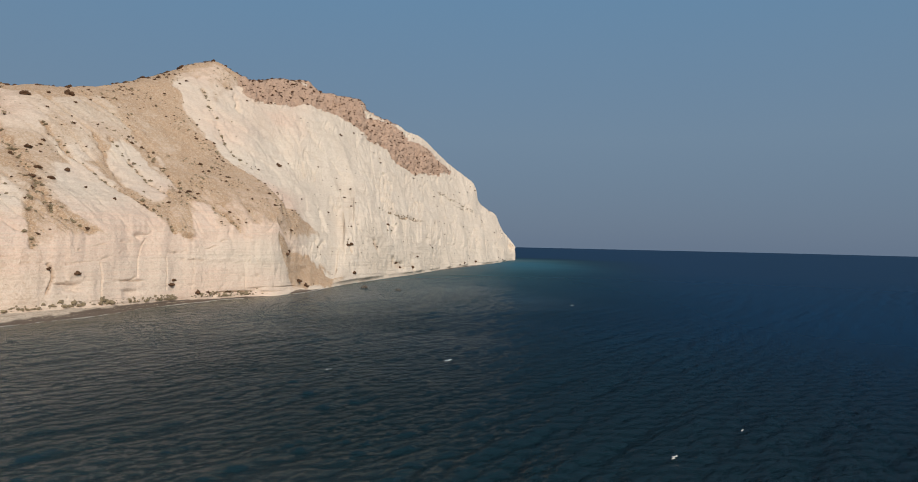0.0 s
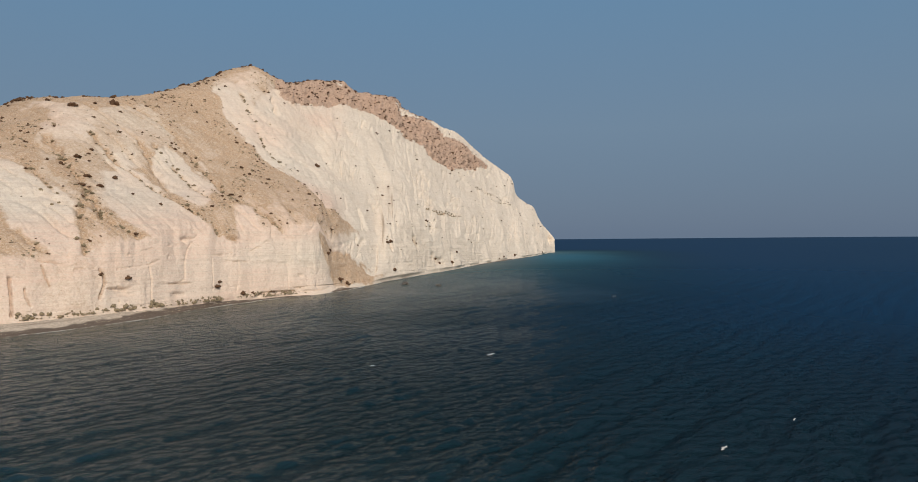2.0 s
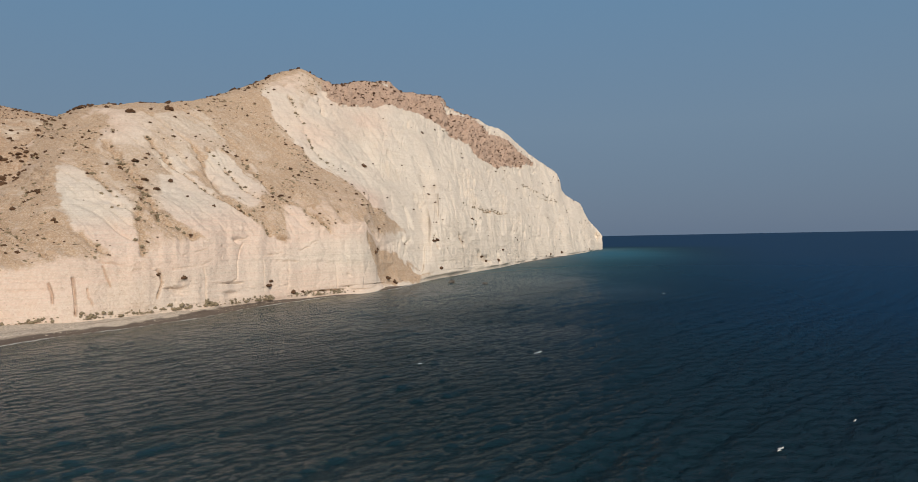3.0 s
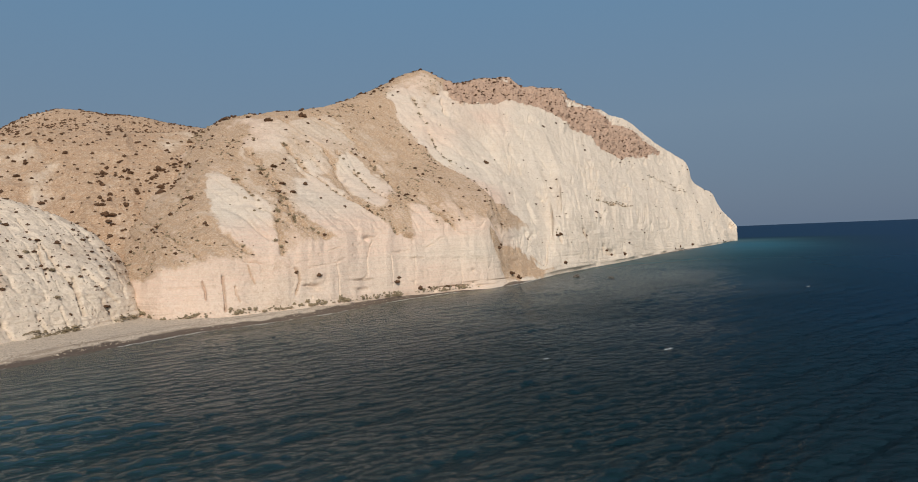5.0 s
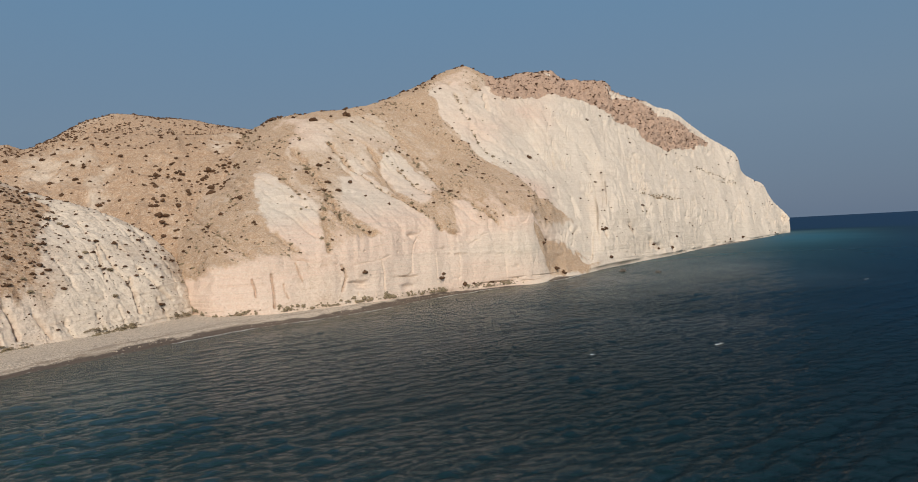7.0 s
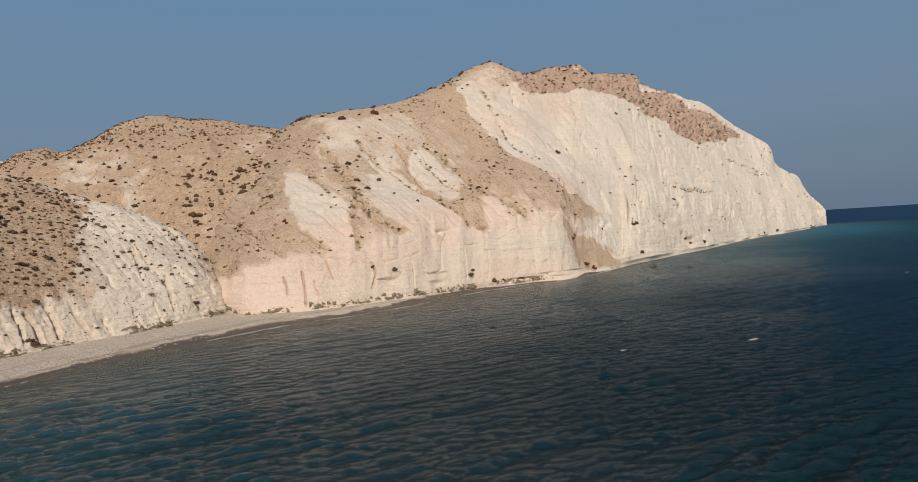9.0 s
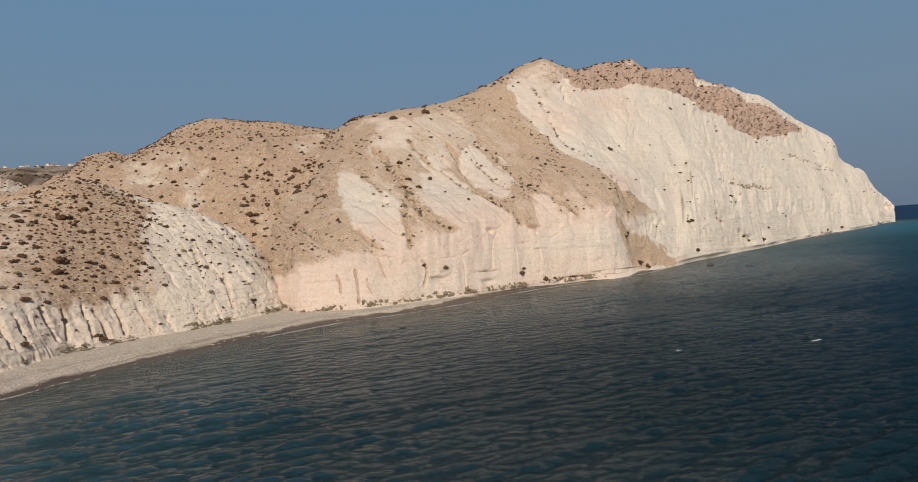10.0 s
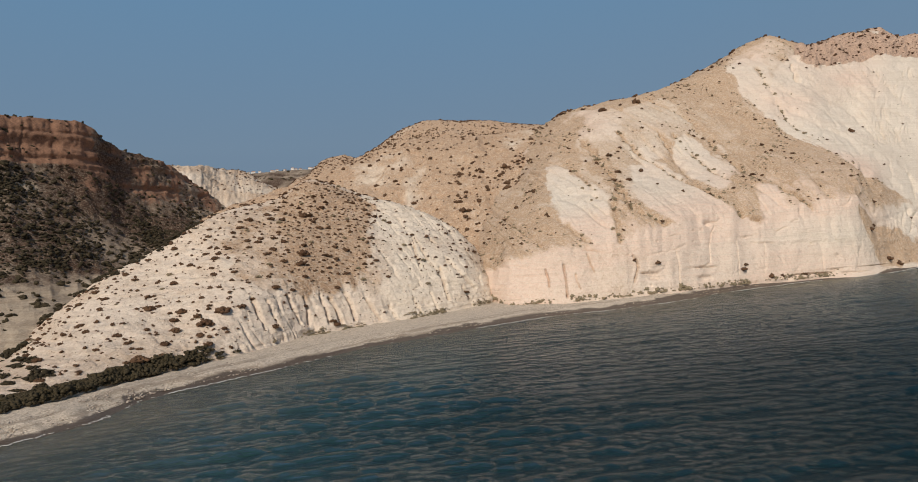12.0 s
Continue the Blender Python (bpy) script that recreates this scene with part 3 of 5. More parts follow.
# thin wall cracks: their touch of earth colour is painted crack shadow
gully("head", 0.6, 2.43, 0.12, [(3.73, 1.75), (3.8, 1.55), (3.86, 1.15)])
gully("head", 0.56, 2.06, 0.12, [(2.75, 1.73), (2.87, 1.57), (2.87, 1.45)])
gully("head", 0.44, 1.68, 0.12, [(4.28, 1.6), (4.34, 1.47), (4.52, 1.32)])
gully("head", 0.48, 1.68, 0.1, [(4.88, 1.92), (5.06, 1.73), (5.24, 1.62)])
gully("head", 0.72, 1.87, 0.3, [(6.61, 1.73), (6.71, 1.63), (6.74, 1.53), (6.64, 1.32)])
gully("head", 0.4, 1.12, 0.12, [(8.2, 1.67), (8.28, 1.5), (8.28, 1.17)])
gully("head", 0.4, 1.12, 0.12, [(8.76, 1.42), (9.0, 1.45), (9.19, 1.48)])
gully("head", 0.4, 0.94, 0.12, [(9.48, 1.97), (9.34, 1.87), (9.24, 1.72), (9.24, 1.48)])
gully("head", 0.4, 1.12, 0.12, [(7.05, 1.47), (7.11, 1.35), (7.11, 1.2)])
gully("head", 0.36, 0.94, 0.12, [(11.37, 1.8), (10.75, 1.77), (10.29, 1.75)])
gully("head", 0.36, 0.94, 0.12, [(7.39, 1.83), (8.24, 1.88), (9.05, 1.9)])
gully("head", 0.36, 0.94, 0.12, [(7.0, 1.68), (8.2, 1.7), (8.72, 1.77)])
gully("head", 0.36, 0.85, 0.12, [(12.57, 1.87), (14.9, 1.87)])
gully("head", 0.36, 0.85, 0.12, [(15.58, 1.57), (16.38, 1.57)])
gully("head", 0.32, 0.85, 0.12, [(11.81, 1.7), (11.81, 1.27)])
gully("head", 0.36, 0.85, 0.12, [(14.53, 2.08), (16.21, 2.08), (17.51, 2.03)])
gully("head", 0.36, 0.85, 0.12, [(6.12, 1.8), (6.51, 1.78)])
gully("head", 0.32, 0.94, 0.12, [(10.22, 1.72), (10.29, 1.5), (10.29, 1.27)])
gully("spur", 1.2, 4.5, 0, [(12.82, 2.77), (13.0, 2.07), (13.0, 0.82)])
gully("spur", 0.8, 2, 0.2, [(10.2, 1.93), (10.34, 1.75), (10.41, 1.4)])
gully("spur", 0.9, 1.8, 0.4, [(9.72, 2.77), (9.97, 2.3), (10.27, 1.93)])
gully("spur", 0.9, 1.8, 0.4, [(10.1, 2.85), (10.54, 2.18), (11.08, 1.78), (11.48, 1.57)])
gully("spur", 0.7, 1.2, 0.3, [(9.53, 3.2), (9.7, 2.65), (9.72, 2.1)])
gully("spur", 0.7, 1.2, 0.3, [(11.26, 3.12), (11.61, 2.2), (11.79, 1.67)])
gully("spur", 0.9, 3.0, 0.1, [(10.27, 2.09), (10.33, 1.83), (10.36, 1.53), (10.45, 1.37)])
gully("spur", 1.3, 4.5, 0, [(12.94, 2.85), (13.0, 2.19), (13.0, 1.0)])
gully("spur", 0.8, 2.2, 0.1, [(9.66, 2.59), (9.72, 2.29), (10.0, 2.17), (10.24, 2.0)])
gully("spur", 0.8, 2.0, 0.1, [(10.51, 2.31), (10.87, 2.0), (11.33, 1.67)])
gully("spur", 1.0, 3.0, 0.1, [(6.4, 1.86), (6.5, 1.64), (6.65, 1.37)])
gully("spur", 0.8, 2.4, 0.1, [(6.8, 1.74), (6.87, 1.54), (6.91, 1.33)])
gully("spur", 0.8, 2.6, 0.1, [(7.18, 1.76), (7.29, 1.5), (7.36, 1.27)])
gully("spur", 1.0, 3.0, 0.2, [(7.4, 1.69), (7.6, 1.47), (7.67, 1.23)])
gully("spur", 0.9, 3.0, 0.2, [(7.8, 1.76), (7.95, 1.54), (8.02, 1.24)])
gully("spur", 0.7, 2.2, 0.1, [(8.32, 1.6), (8.48, 1.39), (8.59, 1.16)])
gully("spur", 0.7, 1.8, 0.1, [(8.87, 1.46), (8.95, 1.26), (9.03, 1.0)])
gully("spur", 0.7, 1.8, 0.1, [(9.46, 1.5), (9.56, 1.26), (9.72, 0.75)])
gully("spur", 0.9, 2.6, 0.1, [(5.58, 2.03), (5.7, 1.73), (5.79, 1.44)])
gully("spur", 0.8, 2.2, 0.1, [(5.89, 1.87), (6.03, 1.6), (6.12, 1.37)])
gully("spur", 0.6, 1.5, 0.1, [(9.88, 1.57), (10.0, 1.31), (10.04, 1.0)])
gully("spur", 0.7, 1.6, 0.1, [(10.94, 1.61), (11.16, 1.4), (11.33, 1.13)])
LARGE_SHRUBS = {"spur": [], "hill": [], "head": []}            # station, bed, radius
LARGE_SHRUBS["spur"] += [(7.32, 3.0, 2.4), (6.94, 2.37, 2.3), (6.83, 2.23, 1.6), (3.5, 2.55, 1.5), (4.53, 1.93, 2.2), (4.93, 2.02, 2.3), (3.08, 1.55, 2.2), (5.8, 3.22, 1.3), (6.02, 2.78, 1.2), (6.3, 2.58, 1.3), (8.98, 3.08, 1.2), (9.16, 3.0, 1.1)]
LARGE_SHRUBS["spur"] += [(6.47, 2.35, 1.4), (7.75, 3.35, 1.2), (7.75, 2.7, 1.1), (8.59, 3.27, 1.3), (8.3, 1.92, 1.2), (6.52, 3.37, 1.2), (7.52, 1.18, 1.3), (5.99, 1.4, 1.3), (4.0, 2.28, 1.2), (2.77, 3.2, 1.3), (11.08, 1.48, 1.6), (9.58, 2.52, 0.9)]
LARGE_SHRUBS["spur"] += [(8.55, 2.28, 1.2), (7.55, 2.3, 1.1)]
LARGE_SHRUBS["hill"] += [(6.34, 1.18, 3.0), (5.61, 0.67, 2.8), (6.96, 0.9, 1.7), (5.59, 0.83, 1.5), (5.4, 1.28, 1.5), (5.1, 1.05, 1.4), (6.64, 0.83, 1.4), (5.87, 0.7, 1.6), (5.46, 1.05, 1.2), (6.62, 1.38, 1.6), (6.91, 1.63, 1.8), (6.73, 1.4, 1.4)]
LARGE_SHRUBS["hill"] += [(6.07, 0.92, 1.1), (6.36, 0.47, 1.2), (7.14, 1.88, 1.8), (4.34, 0.98, 1.1), (4.68, 0.47, 1.0), (4.58, 1.28, 1.0), (6.38, 1.27, 1.2)]
LARGE_SHRUBS["head"] += [(6.77, 3.68, 3.2), (5.86, 3.65, 2.2), (4.88, 3.75, 1.6), (6.41, 3.68, 1.5), (6.9, 3.57, 1.2), (9.63, 3.83, 1.6), (9.48, 3.83, 1.2), (10.75, 3.65, 1.2), (10.42, 3.63, 1.0), (6.22, 3.17, 2.2), (6.41, 2.93, 1.8), (6.28, 2.83, 1.6)]
LARGE_SHRUBS["head"] += [(6.64, 2.8, 1.4), (6.97, 2.9, 1.6), (5.68, 3.08, 1.4), (7.77, 2.1, 1.3), (8.52, 2.47, 1.1), (17.94, 3.05, 2.3), (18.98, 3.1, 1.3), (22.68, 1.83, 2.0), (22.52, 1.93, 2.0), (24.56, 1.73, 1.3), (24.77, 1.67, 1.5), (25.4, 1.37, 2.2)]
LARGE_SHRUBS["head"] += [(25.54, 1.25, 2.0), (25.89, 1.23, 2.2), (25.13, 2.08, 1.6), (22.79, 1.23, 2.4), (10.29, 2.35, 1.1), (11.46, 2.5, 1.4), (10.88, 2.47, 1.2), (6.45, 3.22, 1.1), (5.61, 3.1, 1.0), (6.93, 3.38, 1.3), (7.39, 1.55, 1.4), (6.64, 1.65, 1.2)]
LARGE_SHRUBS["head"] += [(10.48, 1.33, 1.8), (10.68, 1.4, 1.3), (12.22, 1.15, 1.6), (13.17, 1.15, 1.2), (15.1, 1.13, 1.7), (20.13, 1.35, 2.2), (20.68, 1.15, 1.8), (19.38, 1.88, 1.2), (30.98, 1.23, 2.5), (15.66, 3.53, 1.0)]
HEAD_CAP = [(14.9, 3.68), (15.82, 3.55), (18.29, 3.55), (20.29, 3.55), (21.65, 3.53), (23.02, 3.42), (24.93, 3.38), (25.33, 3.25), (25.85, 3.2), (26.77, 3.35), (27.42, 3.55), (28.16, 3.85), (27.05, 3.83), (26.1, 3.77), (25.44, 3.8), (23.02, 3.63), (22.68, 3.93), (20.45, 3.85), (19.18, 3.87), (16.54, 3.95), (15.66, 3.97)]
HEAD_PALE = [(19.18, 3.95), (20.05, 3.85), (19.87, 3.75), (18.63, 3.87)]


# sea bed and beach distance
shore_xy = hermite(np.arange(len(SHORE)), np.array(SHORE, float), np.linspace(0, len(SHORE) - 1, 700))[:, :2]


def off_shore(x, y):
    """Distance to the waterline."""
    shape = x.shape
    p = np.stack([x.ravel(), y.ravel()], 1)
    best = np.full(len(p), 1e9)
    for k in range(0, len(p), 20000):
        q = p[k:k + 20000]
        d = ((q[:, None, :] - shore_xy[None, ::3, :]) ** 2).sum(2).min(1)
        best[k:k + 20000] = np.sqrt(d)
    return best.reshape(shape)


def build_sea():
    ang = np.radians(np.concatenate([np.linspace(-38, 96, 900), np.linspace(96, 322, 70)[1:-1]]))
    rad = np.concatenate([[0.01, 20, 45], np.geomspace(60, 320, 400), np.geomspace(320, 900, 130)[1:], np.geomspace(900, 5600, 40)[1:]])
    r, a = np.meshgrid(rad, ang, indexing="ij")
    x, y = -np.sin(a) * r, np.cos(a) * r
    rng = np.random.RandomState(5)
    z = np.zeros_like(x)
    for i in range(64):
        swell = i < 18                                      # long crests, then the wind waves that ride on them
        lam = 8.0 + 5.0 * rng.rand() if swell else 2.6 * (6.0 / 2.6) ** rng.rand()
        th = radians(143) + rng.randn() * (0.13 if swell else 0.38)
        k = 2 * math.pi / lam
        amp = (0.024 if swell else 0.026) / k * (0.5 + rng.rand())
        fade = 1 - smooth(lam * 45, lam * 120, r)
        ph = k * (x * math.cos(th) + y * math.sin(th)) + rng.rand() * 6.28
        z += fade * amp * (np.sin(ph) + 0.3 * np.sin(2 * ph + 1.57))
    gust = 0.9 + 0.6 * fbm(x / 70, y / 70, 0, 3, 3)
    z *= np.clip(gust, 0.4, 1.6)
    d = off_shore(x, y)
    z *= smooth(0, 30, d) * 0.85 + 0.15
    wob = fbm(x / 40, y / 40, 0, 8, 3)
    shallow = np.exp(-np.maximum(d + 10 * wob, 0) / 34) * 0.62 + (0.3 + 0.14 * smooth(-150, 0, x)) * np.exp(-np.maximum(d, 0) / 160)
    reef = 0.65 * np.exp(-((x - 100) / 75) ** 2 - ((y - 940) / 220) ** 2) + 0.5 * np.exp(-d / 150) * smooth(260, 520, y)
    ob = grid_mesh("sea", np.stack([x, y, z], -1), SEA, {"shallow": np.clip(shallow, 0, 1), "lively": 1 / (1 + (r / 1600) ** 1.6), "gloss_gain": 0.11 + 0.38 * smooth(170, 10, d + 15 * wob) * (1 - 0.8 * smooth(330, 620, y)), "reef": np.clip(reef, 0, 1), "chop": 0.07 + 0.3 * smooth(150, 900, r), "depth_haze": smooth(50, 280, d) * smooth(90, 330, r)}, closed=True)
    return tagged(ob, "dark blue sea with small wind waves, greener along the shore", "sea", kind="structure")


build_sea()


def shore_frame(count):
    k = np.linspace(0, len(SHORE) - 1, count)
    base = hermite(np.arange(len(SHORE)), np.array(SHORE, float), k)[:, :2]
    tan = np.gradient(base, axis=0)
    tan /= np.linalg.norm(tan, axis=1, keepdims=True)
    return k, base, np.stack([-tan[:, 1], tan[:, 0]], 1)


def build_beach():
    k, base, inland = shore_frame(1000)
    across = np.array([-14, -6, -3, -1, 0, 0.7, 1.4, 2.1, 2.8, 3.5, 4.2, 5, 6, 7, 8, 9, 10.5, 12, 13.5, 15, 17, 19, 22, 25, 29, 34, 42.0])
    height = np.interp(across, [-14, 0, 3, 6.5, 9, 18, 26, 42], [-2.5, 0, 0.75, 1.7, 1.95, 2.5, 3.0, 4.0])
    o, kk = np.meshgrid(across, k, indexing="ij")
    wob = fbm(k * 1.6, 0, 0, 4, 3) * 0.9
    x = base[None, :, 0] + inland[None, :, 0] * (o + wob)
    y = base[None, :, 1] + inland[None, :, 1] * (o + wob)
    z = height[:, None] + 0.16 * fbm(x / 3, y / 3, 0, 9, 3) * smooth(1, 5, o)
    z += 0.22 * np.exp(-((o - 7.5 - 1.2 * fbm(kk * 2.0, 0, 0, 14, 2)) / 1.2) ** 2) + 0.2 * np.exp(-((o - 12 - 1.5 * fbm(kk, 0, 0, 15, 2)) / 1.5) ** 2)
    wide = np.interp(kk, [0, 6, 9, 13, 16, 23], [-0.9, -0.6, 0.2, 2.4, 4, 6])
    wet = 1 - smooth(3.9, 4.3, o - wide + 1.3 * fbm(x / 9, y / 9, 0, 12, 4))
    ob = grid_mesh("beach", np.stack([x, y, z], -1), SHINGLE, {"wet": wet, "drift": smooth(0.05, 0.45, fbm(o / 1.3, kk * 1.2, 0, 16, 3)) * smooth(14, 8, o)})
    return tagged(ob, "grey shingle beach with a dark wet edge along the waterline", "beach", kind="structure")


build_beach()


def build_foam():
    """Broken white wash along the waterline."""
    k, base, inland = shore_frame(2200)
    wob = fbm(k * 1.6, 0, 0, 4, 3) * 0.9
    reach = 0.6 * fbm(k * 14, 0, 0, 37, 3)
    wide = np.clip(0.42 + 0.8 * fbm(k * 2.2, 0, 0, 33, 3) + 0.8 * fbm(k * 45, 0, 0, 35, 4), 0, 1.0) * np.interp(k, [0, 7, 12], [0.5, 0.8, 1.5])
    bm = bmesh.new()
    prev = None
    for i in range(len(k)):
        if wide[i] < 0.05 or k[i] < 1.5:
            prev = None
            continue
        inner = base[i] + inland[i] * (wob[i] + 0.4 + reach[i])
        outer = inner - inland[i] * wide[i]
        pair = [bm.verts.new((*inner, 0.16)), bm.verts.new((*((inner + outer) / 2), 0.2)), bm.verts.new((*outer, 0.12))]
        if prev:
            bm.faces.new((prev[0], prev[1], pair[1], pair[0]))
            bm.faces.new((prev[1], prev[2], pair[2], pair[1]))
        prev = pair
    me = bpy.data.meshes.new("foam")
    bm.to_mesh(me)
    bm.free()
    me.materials.append(FOAM)
    tagged(new("foam", me), "thin white wash along the beach edge", "foam", kind="stuff")


build_foam()


def whitecap(x, y, length, seed):
    """A small breaking crest: a ragged ridge of foam lying along the waves."""
    n = 26
    t = np.linspace(-1, 1, n)
    half = length * 0.085 * np.sqrt(1 - t ** 2) * (0.55 + 0.5 * np.abs(fbm(t * 4, seed, 0, 81, 3)))
    bend = length * 0.08 * fbm(t * 1.7, seed + 9, 0, 83, 2)
    across = np.linspace(-1, 1, 7)[:, None]
    lx, ly = np.broadcast_to(t * length / 2, (7, n)), bend + across * half
    lz = 0.28 + 0.08 * (1 - across ** 2) * (1 + 0.8 * fbm(lx * 5, ly * 5, seed, 85, 3))
    c, q = math.cos(radians(53)), math.sin(radians(53))
    co = np.stack([x + lx * c - ly * q, y + lx * q + ly * c, lz], -1)
    tagged(grid_mesh("whitecap", co, FOAM), "small white breaking wave crest on the open sea", "foam", kind="stuff")


whitecap(31, 96, 2.4, 0)
whitecap(-2, 170, 3.2, 1)
whitecap(47, 111, 1.4, 2)
whitecap(56, 332, 3.0, 3)
whitecap(-29, 155, 1.6, 4)


# ---------------------------------------------------------------- rock faces
def arc_of(co, row):
    """Metres along the face, column by column, at the given row."""
    p = co[row]
    return np.concatenate([[0], np.cumsum(np.linalg.norm(np.diff(p[:, :2], axis=0), axis=1))])


def on_face(co, u, v, uv):
    """World points of stations and beds (u, v) on a face."""
    i = np.interp([q[0] for q in uv], u, np.arange(len(u)))
    j = np.interp([q[1] for q in uv], v, np.arange(len(v)))
    return co[np.round(j).astype(int), np.round(i).astype(int)]


def line_distance(co, pts, closed=False):
    """Distance of every vertex to a line of world points."""
    best = np.full(co.shape[:2], 1e9)
    pairs = list(zip(pts[:-1], pts[1:])) + ([(pts[-1], pts[0])] if closed else [])
    for a, b in pairs:
        ab = b - a
        t = np.clip(((co - a) @ ab) / (ab @ ab + 1e-9), 0, 1)
        best = np.minimum(best, np.linalg.norm(co - a - t[..., None] * ab, axis=2))
    return best


def inside(u, v, poly):
    uu, vv = np.meshgrid(u, v)
    hit = np.zeros(uu.shape, bool)
    for (x0, y0), (x1, y1) in zip(poly, poly[1:] + poly[:1]):
        if y0 != y1:
            cross = (y0 > vv) != (y1 > vv)
            hit ^= cross & (uu < (x1 - x0) * (vv - y0) / (y1 - y0) + x0)
    return hit


def window(u, v, course, du, dv):
    """The stretch of the face round a course."""
    us, vs = [q[0] for q in course], [q[1] for q in course]
    c0, c1 = np.searchsorted(u, [min(us) - du, max(us) + du])
    r0, r1 = np.searchsorted(v, [min(vs) - dv, max(vs) + dv])
    return slice(r0, r1 + 1), slice(c0, c1 + 1)


def cover(co, u, v, poly, soft):
    """1 inside an outline on the face, 0 outside, with a soft uneven edge."""
    out = np.zeros(co.shape[:2])
    w = window(u, v, poly, 0.6, 0.25)
    part = co[w]
    d = line_distance(part, on_face(co, u, v, poly), True)
    d = np.where(inside(u[w[1]], v[w[0]], poly), d, -d)
    q = part / (soft * 4)
    d = d + soft * 1.2 * fbm(q[..., 0], q[..., 1], q[..., 2], 77, 3)
    out[w] = smooth(-soft, soft, d)
    return out


def carve(co, n, u, v, gullies, soil):
    """Cuts the courses into the face and lays earth in them, painted shade in thin cracks."""
    cut = np.zeros(co.shape[:2])
    for width, depth, earth, course in gullies:
        w = window(u, v, course, 0.9, 0.5)
        part = co[w]
        q = part / (width * 1.5)
        d = line_distance(part, on_face(co, u, v, course)) + width * (0.5 if width > 2 else 0.2) * fbm(q[..., 0], q[..., 1], q[..., 2], 5, 3)
        f = np.exp(-np.maximum(d, 0) ** 2 / (width * 0.6) ** 2)
        cut[w] += depth * f
        soil[w] += earth * f
    return co - n * cut[..., None], soil


def cuts(s, z, width, tall, seed, thin=0.1):
    """Thin water cuts down a face: 1 in the cut, 0 between."""
    a = vnoise(s / width, z / tall, 0.5, seed)
    b = vnoise(s / (width * 0.45), z / (tall * 0.6), 1.5, seed + 3)
    return np.maximum(np.exp(-(a / thin) ** 2), 0.55 * np.exp(-(b / thin) ** 2))


def outward(co):
    n = normals_of(co)
    flip = np.sign((n * -co * np.array([1, 1, 0])).sum(2).mean())
    return n * (flip if flip else 1)


FACES = {}


